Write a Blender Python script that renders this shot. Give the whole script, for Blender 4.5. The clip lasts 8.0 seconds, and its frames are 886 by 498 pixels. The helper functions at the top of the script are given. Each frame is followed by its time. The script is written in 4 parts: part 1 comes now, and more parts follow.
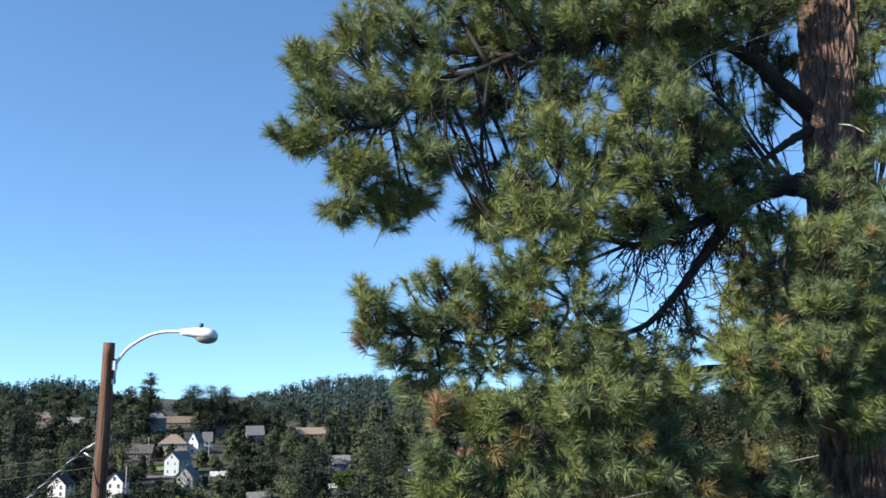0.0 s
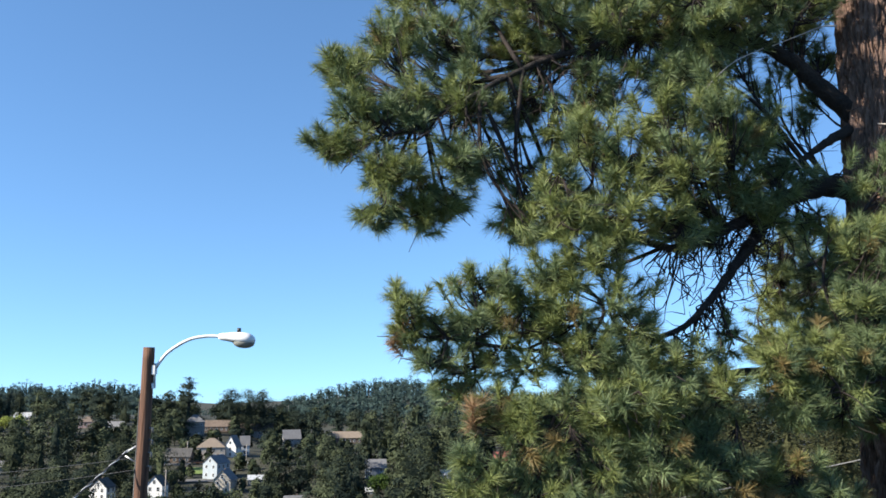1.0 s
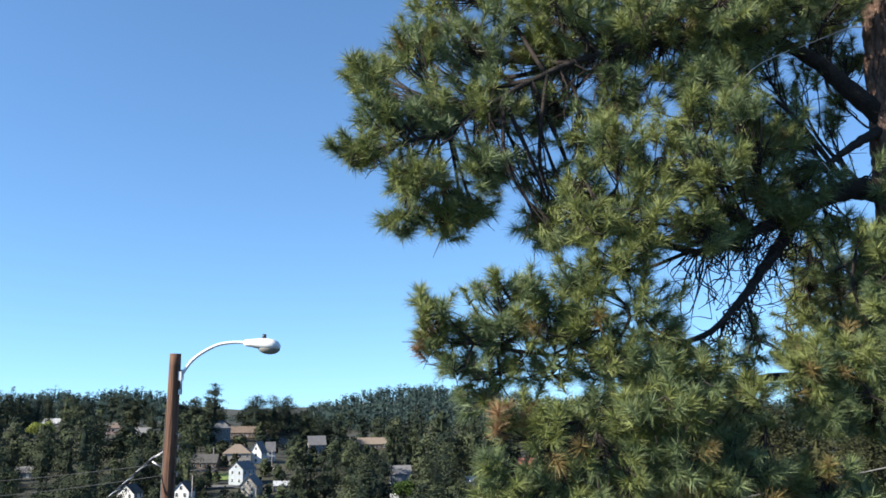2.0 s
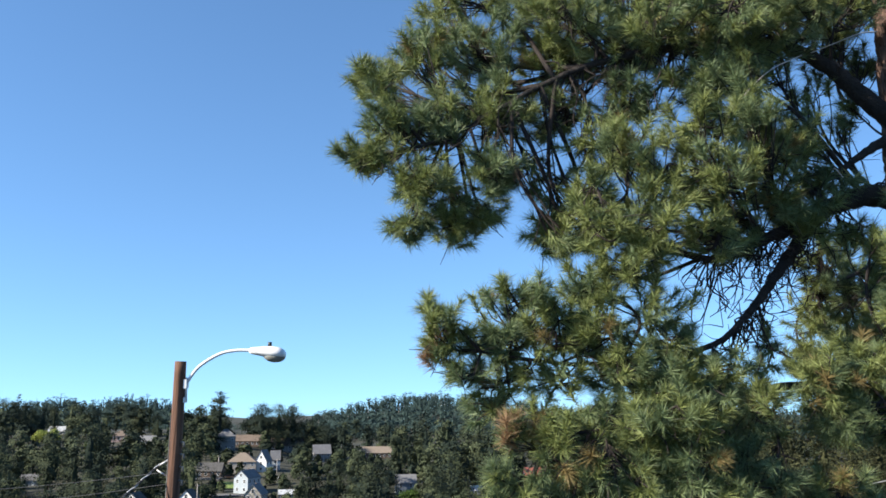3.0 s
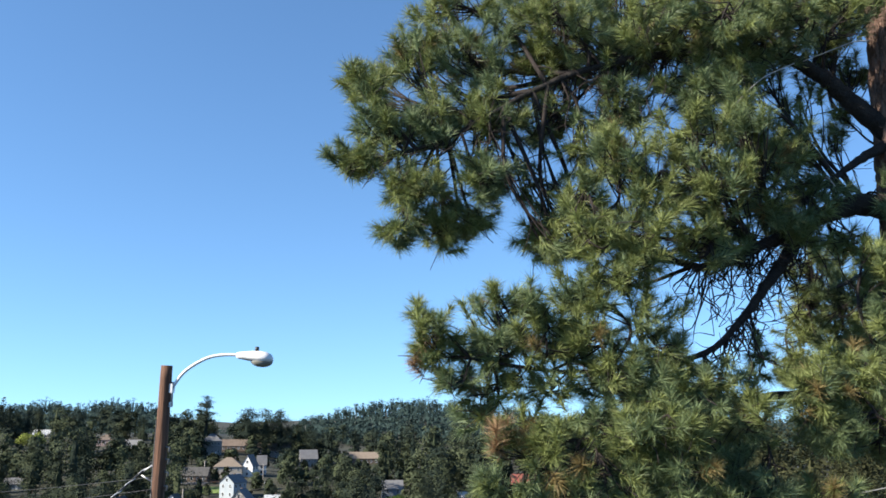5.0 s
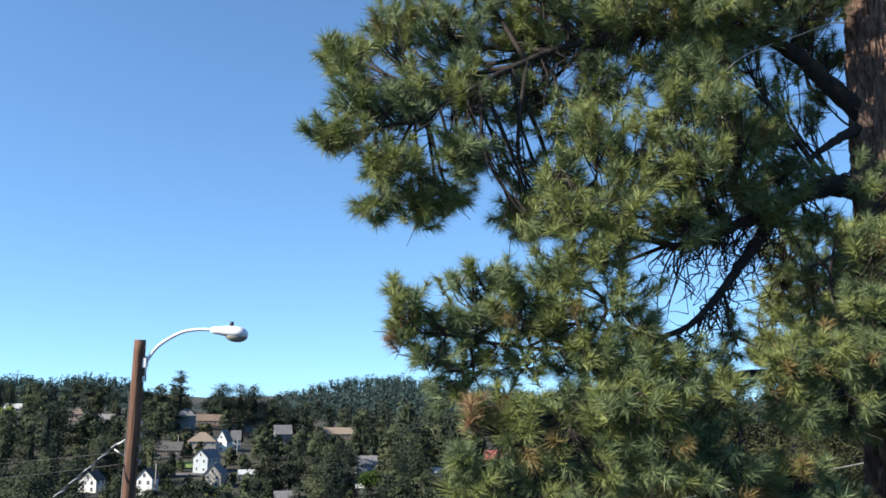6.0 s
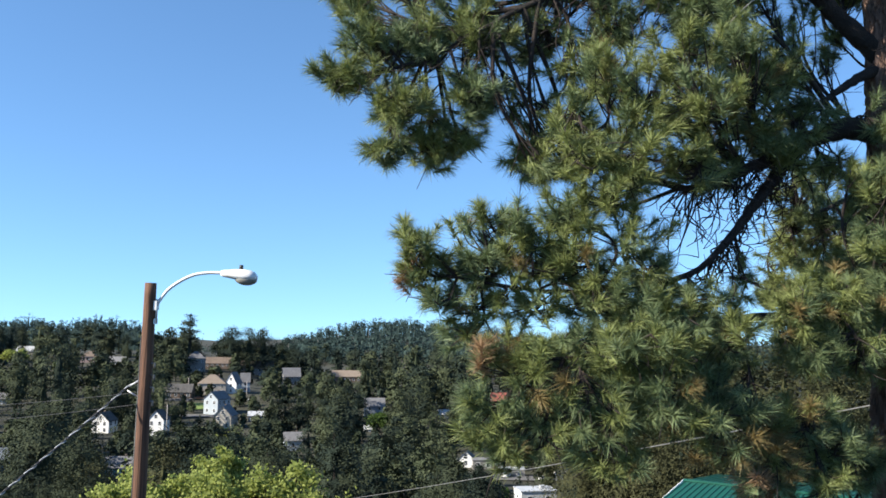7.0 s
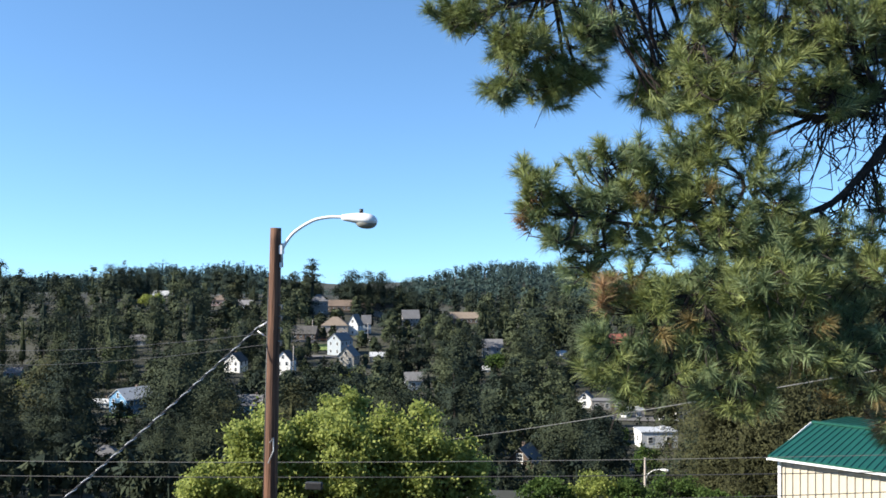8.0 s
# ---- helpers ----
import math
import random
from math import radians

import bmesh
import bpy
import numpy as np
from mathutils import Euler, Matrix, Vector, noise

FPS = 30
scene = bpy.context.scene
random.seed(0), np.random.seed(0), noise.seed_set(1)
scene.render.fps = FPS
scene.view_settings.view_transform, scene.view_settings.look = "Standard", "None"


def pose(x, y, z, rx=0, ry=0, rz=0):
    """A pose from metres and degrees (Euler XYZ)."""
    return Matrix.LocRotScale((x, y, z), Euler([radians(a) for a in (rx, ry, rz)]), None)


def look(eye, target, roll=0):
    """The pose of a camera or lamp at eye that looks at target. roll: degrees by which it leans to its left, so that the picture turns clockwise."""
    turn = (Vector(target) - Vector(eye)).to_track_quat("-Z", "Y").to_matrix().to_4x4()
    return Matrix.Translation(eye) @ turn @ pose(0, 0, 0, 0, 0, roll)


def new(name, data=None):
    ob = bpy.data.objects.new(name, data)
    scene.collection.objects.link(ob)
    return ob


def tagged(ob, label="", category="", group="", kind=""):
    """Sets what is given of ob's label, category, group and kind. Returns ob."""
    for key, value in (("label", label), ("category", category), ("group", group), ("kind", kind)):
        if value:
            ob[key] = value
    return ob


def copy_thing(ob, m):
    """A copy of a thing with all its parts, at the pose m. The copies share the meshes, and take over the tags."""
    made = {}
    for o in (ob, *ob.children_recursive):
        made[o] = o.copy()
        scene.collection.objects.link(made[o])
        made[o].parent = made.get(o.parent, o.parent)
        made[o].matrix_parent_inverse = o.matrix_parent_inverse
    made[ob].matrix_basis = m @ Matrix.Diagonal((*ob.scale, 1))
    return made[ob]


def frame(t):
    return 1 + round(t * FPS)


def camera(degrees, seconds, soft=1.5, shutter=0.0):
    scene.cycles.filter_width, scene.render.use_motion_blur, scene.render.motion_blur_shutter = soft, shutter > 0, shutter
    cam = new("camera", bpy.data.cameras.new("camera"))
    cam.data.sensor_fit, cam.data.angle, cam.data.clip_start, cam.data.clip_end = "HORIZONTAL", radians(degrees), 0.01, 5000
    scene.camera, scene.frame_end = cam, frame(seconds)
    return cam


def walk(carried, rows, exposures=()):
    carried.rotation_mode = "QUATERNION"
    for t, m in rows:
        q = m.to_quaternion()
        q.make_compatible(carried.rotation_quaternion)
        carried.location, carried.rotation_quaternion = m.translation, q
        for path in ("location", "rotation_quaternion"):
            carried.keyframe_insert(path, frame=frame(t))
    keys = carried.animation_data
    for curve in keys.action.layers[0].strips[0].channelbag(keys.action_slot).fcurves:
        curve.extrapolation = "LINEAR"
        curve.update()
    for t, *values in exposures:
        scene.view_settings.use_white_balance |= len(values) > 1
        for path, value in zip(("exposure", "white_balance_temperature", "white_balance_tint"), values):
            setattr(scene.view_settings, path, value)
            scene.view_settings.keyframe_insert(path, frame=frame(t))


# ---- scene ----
cam = camera(52.0, 8.0, soft=1.65)
EYE = 1.6
ROWS = [
    (0.0, 0.0415, -0.0700, 0.0114, 0.000, 7.758, -0.000),
    (0.5, 0.0393, -0.0803, 0.0075, 1.161, 7.890, -0.015),
    (1.0, 0.0381, -0.1030, 0.0079, 2.191, 8.002, -0.096),
    (1.5, 0.0403, -0.1196, 0.0039, 3.081, 8.146, -0.107),
    (2.0, 0.0334, -0.0949, 0.0038, 3.706, 8.379, -0.167),
    (3.5, 0.0015, 0.0232, -0.0012, 4.089, 9.108, 0.017),
    (4.0, -0.0015, 0.0359, 0.0104, 3.983, 9.225, 0.050),
    (4.5, -0.0031, 0.0467, 0.0096, 3.747, 9.403, 0.202),
    (6.0, -0.0100, 0.0816, 0.0051, 1.823, 7.856, 0.779),
    (6.5, -0.0155, 0.0656, 0.0006, 1.045, 6.278, 0.902),
    (7.0, -0.0384, 0.0838, -0.0091, 2.222, 4.357, 0.898),
    (7.5, -0.0545, 0.0751, -0.0184, 5.730, 2.312, 0.644),
    (8.0, -0.0710, 0.0672, -0.0314, 9.464, 0.644, 0.193),
]
EXPOSURE = 1.2
walk(cam, [(t, pose(x, y, EYE + z, 90 + pitch, 0, yaw) @ pose(0, 0, 0, 0, 0, roll)) for t, x, y, z, yaw, pitch, roll in ROWS],
     [(0.0, EXPOSURE), (8.0, EXPOSURE)])

# ---- daylight ----
SUN_AZIMUTH, SUN_HEIGHT = -112.0, 31.0     # degrees from straight ahead (clockwise) and above the horizon
world = bpy.data.worlds.new("sky")
scene.world = world
world.use_nodes = True
sky = world.node_tree.nodes.new("ShaderNodeTexSky")
sky.sky_type, sky.sun_disc = "NISHITA", False
sky.sun_elevation, sky.sun_rotation = radians(SUN_HEIGHT), radians(SUN_AZIMUTH)
sky.altitude, sky.air_density, sky.dust_density, sky.ozone_density = 1500, 1.0, 0.0, 3.5
backing = world.node_tree.nodes["Background"]
backing.inputs["Strength"].default_value = 0.105
# clear mountain air: the pale band stays low on the horizon, and the whole dome is a deep, cool blue
dome, lift, tone = world.node_tree.nodes.new("ShaderNodeTexCoord"), world.node_tree.nodes.new("ShaderNodeVectorMath"), world.node_tree.nodes.new("ShaderNodeMix")
unit = world.node_tree.nodes.new("ShaderNodeVectorMath")
lift.operation, unit.operation = "ADD", "NORMALIZE"
lift.inputs[1].default_value = (0, 0, 0.11)
tone.data_type, tone.blend_type = "RGBA", "MULTIPLY"
tone.inputs[0].default_value = 1.0
tone.inputs[7].default_value = (0.785, 0.955, 1.01, 1)
world.node_tree.links.new(dome.outputs["Generated"], lift.inputs[0])
world.node_tree.links.new(lift.outputs["Vector"], unit.inputs[0])
world.node_tree.links.new(unit.outputs["Vector"], sky.inputs["Vector"])
world.node_tree.links.new(sky.outputs["Color"], tone.inputs[6])
world.node_tree.links.new(tone.outputs[2], backing.inputs["Color"])
sun_data = bpy.data.lights.new("sun", "SUN")
sun_data.energy, sun_data.angle, sun_data.color = 5.0, radians(0.55), (1.0, 0.93, 0.82)
sun_at = Vector((math.sin(radians(SUN_AZIMUTH)) * math.cos(radians(SUN_HEIGHT)), math.cos(radians(SUN_AZIMUTH)) * math.cos(radians(SUN_HEIGHT)), math.sin(radians(SUN_HEIGHT))))
sun = new("sun", sun_data)
sun.matrix_world = look(sun_at * 60, (0, 0, 0))


# ---- materials ----
def material(name, low, high, scale=4.0, rough=0.8, bump=0.0, fine=8.0, metal=0.0, stretch=(1, 1, 1), island=0.0, through_light=0.0, spots=None, sheen=0.5):
    """A surface whose colour wanders between two tones at two scales, with fine relief."""
    m = bpy.data.materials.new(name)
    m.use_nodes = True
    nt = m.node_tree
    n, link = nt.nodes, nt.links.new
    bsdf = n["Principled BSDF"]
    where = n.new("ShaderNodeTexCoord")
    mapping = n.new("ShaderNodeMapping")
    mapping.inputs["Scale"].default_value = stretch
    link(where.outputs["Object"], mapping.inputs["Vector"])
    coarse, grain = n.new("ShaderNodeTexNoise"), n.new("ShaderNodeTexNoise")
    for tex, s, detail in ((coarse, scale, 3.0), (grain, scale * fine, 5.0)):
        tex.inputs["Scale"].default_value, tex.inputs["Detail"].default_value = s, detail
        link(mapping.outputs["Vector"], tex.inputs["Vector"])
    both = n.new("ShaderNodeMix")
    both.inputs["Factor"].default_value = 0.45
    link(coarse.outputs["Fac"], both.inputs["A"])
    link(grain.outputs["Fac"], both.inputs["B"])
    value = both.outputs["Result"]
    if island > 0:
        geo = n.new("ShaderNodeNewGeometry")
        piece = n.new("ShaderNodeMix")
        piece.inputs["Factor"].default_value = island
        link(value, piece.inputs["A"])
        link(geo.outputs["Random Per Island"], piece.inputs["B"])
        value = piece.outputs["Result"]
    ramp = n.new("ShaderNodeValToRGB")
    ramp.color_ramp.elements[0].position, ramp.color_ramp.elements[0].color = 0.32, (*low, 1)
    ramp.color_ramp.elements[1].position, ramp.color_ramp.elements[1].color = 0.68, (*high, 1)
    if spots:
        extra = ramp.color_ramp.elements.new(0.9)
        extra.color = (*spots, 1)
    link(value, ramp.inputs["Fac"])
    link(ramp.outputs["Color"], bsdf.inputs["Base Color"])
    bsdf.inputs["Roughness"].default_value, bsdf.inputs["Metallic"].default_value = rough, metal
    bsdf.inputs["Specular IOR Level"].default_value = sheen
    if bump > 0:
        relief = n.new("ShaderNodeBump")
        relief.inputs["Strength"].default_value, relief.inputs["Distance"].default_value = bump, 0.02
        link(grain.outputs["Fac"], relief.inputs["Height"])
        link(relief.outputs["Normal"], bsdf.inputs["Normal"])
    if through_light > 0:
        thin, mix = n.new("ShaderNodeBsdfTranslucent"), n.new("ShaderNodeMixShader")
        link(ramp.outputs["Color"], thin.inputs["Color"])
        mix.inputs["Fac"].default_value = through_light
        link(bsdf.outputs["BSDF"], mix.inputs[1])
        link(thin.outputs["BSDF"], mix.inputs[2])
        link(mix.outputs["Shader"], n["Material Output"].inputs["Surface"])
    return m


GRASS = material("forest_floor", (0.016, 0.018, 0.009), (0.046, 0.044, 0.025), 0.06, 0.95, 0.6, 30)
LAWN = material("mown_lawn", (0.105, 0.158, 0.030), (0.165, 0.217, 0.053), 0.2, 0.95, 0.4, 20)
ASPHALT = material("worn_asphalt", (0.090, 0.086, 0.083), (0.150, 0.143, 0.135), 0.2, 0.9, 0.3, 20)
BARK = material("ponderosa_bark", (0.014, 0.009, 0.007), (0.270, 0.165, 0.120), 16.0, 0.92, 1.0, 5, stretch=(1, 1, 0.22))
# bark toned nearly black: the shade inside the crown is in this colour
LIMB = material("shaded_limb_bark", (0.008, 0.006, 0.005), (0.035, 0.026, 0.021), 9.0, 0.95, 1.0, 6)
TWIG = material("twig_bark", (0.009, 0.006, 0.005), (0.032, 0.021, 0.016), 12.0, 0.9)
DEADWOOD = material("bleached_deadwood", (0.3, 0.26, 0.22), (0.5, 0.45, 0.4), 10.0, 0.9)
NEEDLE = material("pine_needles", (0.085, 0.105, 0.030), (0.285, 0.325, 0.115), 2.2, 0.5, island=0.45, through_light=0.16, sheen=0.25)
NEEDLE_BLUE = material("cool_pine_needles", (0.065, 0.098, 0.042), (0.220, 0.275, 0.130), 2.2, 0.5, island=0.45, through_light=0.16, sheen=0.25)
NEEDLE_OLD = material("yellowing_pine_needles", (0.140, 0.105, 0.036), (0.300, 0.225, 0.095), 3.0, 0.55, island=0.4, through_light=0.15, sheen=0.25)
NEEDLE_DEAD = material("dead_pine_needles", (0.220, 0.130, 0.065), (0.400, 0.260, 0.140), 3.0, 0.7, island=0.5, through_light=0.15)
# distance haze is put into the blue of the next two foliage colours
CONIFER = material("conifer_foliage", (0.011, 0.018, 0.014), (0.038, 0.051, 0.036), 0.09, 0.85, fine=6, island=0.1, through_light=0.06, sheen=0.08)
CONIFER_B = material("olive_conifer_foliage", (0.017, 0.025, 0.016), (0.062, 0.073, 0.042), 0.09, 0.85, fine=6, island=0.1, through_light=0.06, sheen=0.08)
CONIFER_C = material("light_olive_conifer_foliage", (0.026, 0.037, 0.020), (0.090, 0.104, 0.056), 0.09, 0.85, fine=6, island=0.1, through_light=0.06, sheen=0.08)
# ridge foliage: distance haze is painted in as a paler blue-green
CONIFER_FAR = material("hazed_conifer_foliage", (0.024, 0.042, 0.040), (0.056, 0.086, 0.074), 0.02, 0.9, fine=9, island=0.3, sheen=0.1)
CONIFER_NEAR = material("brown_green_pine_foliage", (0.018, 0.020, 0.011), (0.078, 0.080, 0.036), 0.3, 0.8, fine=8, island=0.15, through_light=0.1, sheen=0.08)
LEAF = material("bright_leaves", (0.135, 0.170, 0.036), (0.390, 0.435, 0.125), 0.6, 0.7, island=0.3, through_light=0.5, sheen=0.2)
LEAF_DARK = material("green_leaves", (0.035, 0.070, 0.017), (0.091, 0.140, 0.035), 0.5, 0.75, island=0.3, through_light=0.35, sheen=0.15)
POLEWOOD = material("weathered_pole_wood", (0.026, 0.012, 0.008), (0.215, 0.102, 0.055), 13.0, 0.85, 0.9, 4, stretch=(1, 1, 0.035))
GALV = material("galvanised_steel", (0.5, 0.5, 0.49), (0.66, 0.66, 0.65), 6.0, 0.42, metal=0.3)
LAMPWHITE = material("white_enamel", (0.72, 0.71, 0.68), (0.82, 0.81, 0.79), 6.0, 0.35)
BLACK = material("black_plastic", (0.012, 0.012, 0.013), (0.03, 0.03, 0.03), 10.0, 0.5)
CABLE = material("grey_cable", (0.090, 0.090, 0.086), (0.189, 0.184, 0.175), 5.0, 0.6)
CABLE_DARK = material("dark_cable", (0.02, 0.02, 0.022), (0.06, 0.06, 0.06), 5.0, 0.6)
CREAM = material("cream_siding", (0.390, 0.345, 0.285), (0.480, 0.427, 0.360), 0.6, 0.8)
WHITE = material("white_siding", (0.612, 0.612, 0.594), (0.720, 0.720, 0.702), 0.5, 0.75)
PALEBLUE = material("pale_blue_siding", (0.315, 0.360, 0.390), (0.405, 0.450, 0.473), 0.5, 0.8)
GREYWALL = material("grey_siding", (0.188, 0.180, 0.165), (0.270, 0.262, 0.247), 0.5, 0.85)
GREYBLUE = material("blue_grey_siding", (0.150, 0.180, 0.217), (0.225, 0.255, 0.285), 0.5, 0.85)
BROWNWALL = material("brown_siding", (0.090, 0.064, 0.049), (0.165, 0.120, 0.090), 0.5, 0.85)
BLUE = material("blue_painted_siding", (0.09, 0.23, 0.41), (0.14, 0.30, 0.48), 0.5, 0.7)
TEAL = material("teal_painted_siding", (0.08, 0.2, 0.24), (0.14, 0.28, 0.31), 0.5, 0.8)
REDWALL = material("red_painted_siding", (0.28, 0.07, 0.05), (0.4, 0.12, 0.09), 0.5, 0.8)
PINKWALL = material("pinkish_siding", (0.315, 0.225, 0.203), (0.390, 0.285, 0.255), 0.5, 0.85)
ORANGE = material("orange_paint", (0.55, 0.2, 0.08), (0.68, 0.28, 0.12), 0.8, 0.6)
TAN = material("tan_shingles", (0.180, 0.143, 0.105), (0.247, 0.195, 0.150), 0.8, 0.95, 0.5, 10)
GREYROOF = material("grey_shingles", (0.120, 0.120, 0.124), (0.203, 0.199, 0.199), 0.8, 0.95, 0.5, 10)
DARKROOF = material("charcoal_shingles", (0.05, 0.048, 0.048), (0.11, 0.105, 0.10), 0.8, 0.95, 0.5, 10)
BROWNROOF = material("brown_shingles", (0.112, 0.083, 0.064), (0.188, 0.143, 0.112), 0.8, 0.95, 0.5, 10)
REDROOF = material("red_roofing", (0.3, 0.08, 0.06), (0.42, 0.14, 0.1), 0.8, 0.8)
PALEROOF = material("pale_metal_roofing", (0.375, 0.390, 0.398), (0.495, 0.503, 0.510), 0.8, 0.5)
GREENROOF = material("green_metal_roofing", (0.005, 0.066, 0.045), (0.010, 0.096, 0.063), 0.7, 0.42, fine=14)
RIBWALL = material("cream_ribbed_metal", (0.465, 0.413, 0.315), (0.540, 0.488, 0.383), 0.6, 0.55)
TRIMWHITE = material("white_trim", (0.7, 0.7, 0.69), (0.8, 0.8, 0.79), 2.0, 0.6)
PANE = material("dark_window_glass", (0.02, 0.025, 0.03), (0.05, 0.06, 0.07), 1.0, 0.08)
LENS = material("lamp_lens", (0.198, 0.193, 0.165), (0.275, 0.270, 0.237), 8.0, 0.25)


# ---- building helpers ----
def mesh_of(name, verts, faces, mats, index=None, smooth=False):
    me = bpy.data.meshes.new(name)
    me.from_pydata(verts if isinstance(verts, list) else verts.tolist(), [], faces if isinstance(faces, list) else faces.tolist())
    for m in mats:
        me.materials.append(m)
    if index is not None:
        me.polygons.foreach_set("material_index", np.asarray(index, dtype=np.int32))
    if smooth:
        me.polygons.foreach_set("use_smooth", np.ones(len(me.polygons), dtype=bool))
    me.update()
    return me


def part(name, me, parent, label="", m=None):
    ob = new(name, me)
    ob.parent = parent
    if m is not None:
        ob.matrix_basis = m
    if label:
        ob["label"] = label
    return ob


def thing(name, place, label, category, group="", kind=""):
    ob = new(name)
    ob.matrix_basis = place
    ob.empty_display_size = 0.2
    return tagged(ob, label, category, group, kind)


def box(bm, size, at=(0, 0, 0), rz=0.0, bevel=0.0):
    made = bmesh.ops.create_cube(bm, size=1.0, matrix=pose(*at, 0, 0, rz) @ Matrix.Diagonal((*size, 1)))
    if bevel:
        edges = list({e for v in made["verts"] for e in v.link_edges})
        bmesh.ops.bevel(bm, geom=edges, offset=bevel, segments=1, affect="EDGES", profile=0.5)


def from_bm(name, bm, mat, smooth=False):
    me = bpy.data.meshes.new(name)
    bm.normal_update()
    bm.to_mesh(me)
    bm.free()
    me.materials.append(mat)
    if smooth:
        me.polygons.foreach_set("use_smooth", np.ones(len(me.polygons), dtype=bool))
    return me


def boxes(name, mat, *rows):
    bm = bmesh.new()
    for row in rows:
        box(bm, *row)
    return from_bm(name, bm, mat)


def glide(points, steps):
    """A smooth line through the points."""
    p = [np.array(q, float) for q in points]
    p = [2 * p[0] - p[1], *p, 2 * p[-1] - p[-2]]
    out = []
    for i in range(1, len(p) - 2):
        a, b, c, d = p[i - 1:i + 3]
        for k in range(steps):
            t = k / steps
            out.append(0.5 * (2 * b + (c - a) * t + (2 * a - 5 * b + 4 * c - d) * t * t + (3 * b - a - 3 * c + d) * t ** 3))
    return np.array(out + [p[-2]])


class Tubes:
    """Gathers tapered tubes into one mesh."""

    def __init__(self):
        self.verts, self.faces = [], []

    def add(self, line, r0, r1, sides=5, rough=0.0, rng=None):
        line = np.asarray(line, float)
        along = np.gradient(line, axis=0)
        along /= np.linalg.norm(along, axis=1)[:, None] + 1e-9
        ref = np.array([0.31, 0.22, 0.92]) if abs(along[0][2]) < 0.8 else np.array([1.0, 0.1, 0.0])
        start, n = len(self.verts), len(line)
        for i in range(n):
            u = np.cross(along[i], ref)
            u /= np.linalg.norm(u) + 1e-9
            v = np.cross(along[i], u)
            r = r0 + (r1 - r0) * i / max(1, n - 1)
            for k in range(sides):
                a = 2 * math.pi * k / sides
                q = r * (1 + (rng.uniform(-rough, rough) if rng is not None else 0))
                self.verts.append(tuple(line[i] + q * (math.cos(a) * u + math.sin(a) * v)))
        for i in range(n - 1):
            for k in range(sides):
                a, b = start + i * sides + k, start + i * sides + (k + 1) % sides
                self.faces.append((a, b, b + sides, a + sides))
        self.faces.append(tuple(start + k for k in reversed(range(sides))))
        self.faces.append(tuple(start + (n - 1) * sides + k for k in range(sides)))

    def mesh(self, name, mat, smooth=True):
        return mesh_of(name, self.verts, self.faces, [mat], smooth=smooth)


# ---- ground: a bank that drops to a valley, and the hill across it ----
NEAR_Y = (-60, 0, 3, 22, 45, 70, 95, 126, 168, 210, 266, 322, 371, 420, 469, 532, 588, 672, 760, 900, 4500)
NEAR_Z = (0.4, 0, 0, -8.9, -11.6, -16.2, -22.7, -30.6, -37.6, -41.8, -43.9, -44.6, -44.3, -42.1, -37.6, -35.4, -32.4, -28.5, -29.5, -60, -90)
RIDGE_Y = (469, 532, 588, 672, 840, 1000, 1150, 1260, 1500, 4500)
RIDGE_Z = (-39.5, -41, -42, -43, -44, -38, -29, -24, -50, -90)
CREST_U = (-0.75, -0.58, -0.52, -0.49, -0.46, -0.43, -0.4, -0.36, -0.345, -0.3, -0.26, -0.2, -0.15, -0.125, -0.08, 0, 0.1, 0.5)
CREST_H = (-18, -17, -3, 0, -6, 2, 0, -12, -20, -42, -34, -23, -8, -2, 1, -8, -14, -16)


def ground_z(x, y):
    """The near bank, the valley, the town's hill on one side and the wooded ridge behind it."""
    z = float(np.interp(y, NEAR_Y, NEAR_Z))
    if y < 420:
        return z
    u = x / y
    s = min(1.0, max(0.0, (u + 0.29) / 0.09))
    s = s * s * (3 - 2 * s) * min(1.0, (y - 420) / 49)
    ridge = float(np.interp(y, RIDGE_Y, RIDGE_Z))
    z += (ridge - z) * s
    if y > 840:
        if u < -0.29:
            z = max(z, ridge)
        z += min(1.0, (y - 840) / 300) * float(np.interp(u, CREST_U, CREST_H))
    return z


def build_ground():
    ys = np.concatenate([np.linspace(-60, 60, 61), np.linspace(64, 500, 90), np.linspace(520, 1900, 60), np.linspace(2000, 4500, 12)])
    xs = np.concatenate([np.linspace(-3000, -420, 16), np.linspace(-400, 300, 141), np.linspace(320, 3000, 16)])
    verts = [(x, y, ground_z(x, y) + (0.12 * noise.noise((x * 0.11, y * 0.11, 0)) if y > 4 else 0)) for y in ys for x in xs]
    w = len(xs)
    faces = [(j * w + i, j * w + i + 1, (j + 1) * w + i + 1, (j + 1) * w + i) for j in range(len(ys) - 1) for i in range(w - 1)]
    tagged(new("ground", mesh_of("ground", verts, faces, [GRASS], smooth=True)), "dry grassy hillside dropping to a wooded valley", "ground", kind="structure")


build_ground()


def ground_patch(name, mat, x, y, w, d, turn, label, category):
    """A thin sheet that follows the ground."""
    n = 8
    c, s = math.cos(radians(turn)), math.sin(radians(turn))
    verts = []
    for lift in (0.3, 0.0):
        for j in range(n + 1):
            for i in range(n + 1):
                u, v = (i / n - 0.5) * w, (j / n - 0.5) * d
                px, py = x + u * c - v * s, y + u * s + v * c
                verts.append((px, py, ground_z(px, py) + lift))
    k = n + 1
    faces = [(j * k + i, j * k + i + 1, (j + 1) * k + i + 1, (j + 1) * k + i) for j in range(n) for i in range(n)]
    tagged(new(name, mesh_of(name, verts[:k * k], faces, [mat])), label, category, kind="structure")


# ---- houses ----
HOUSES = []


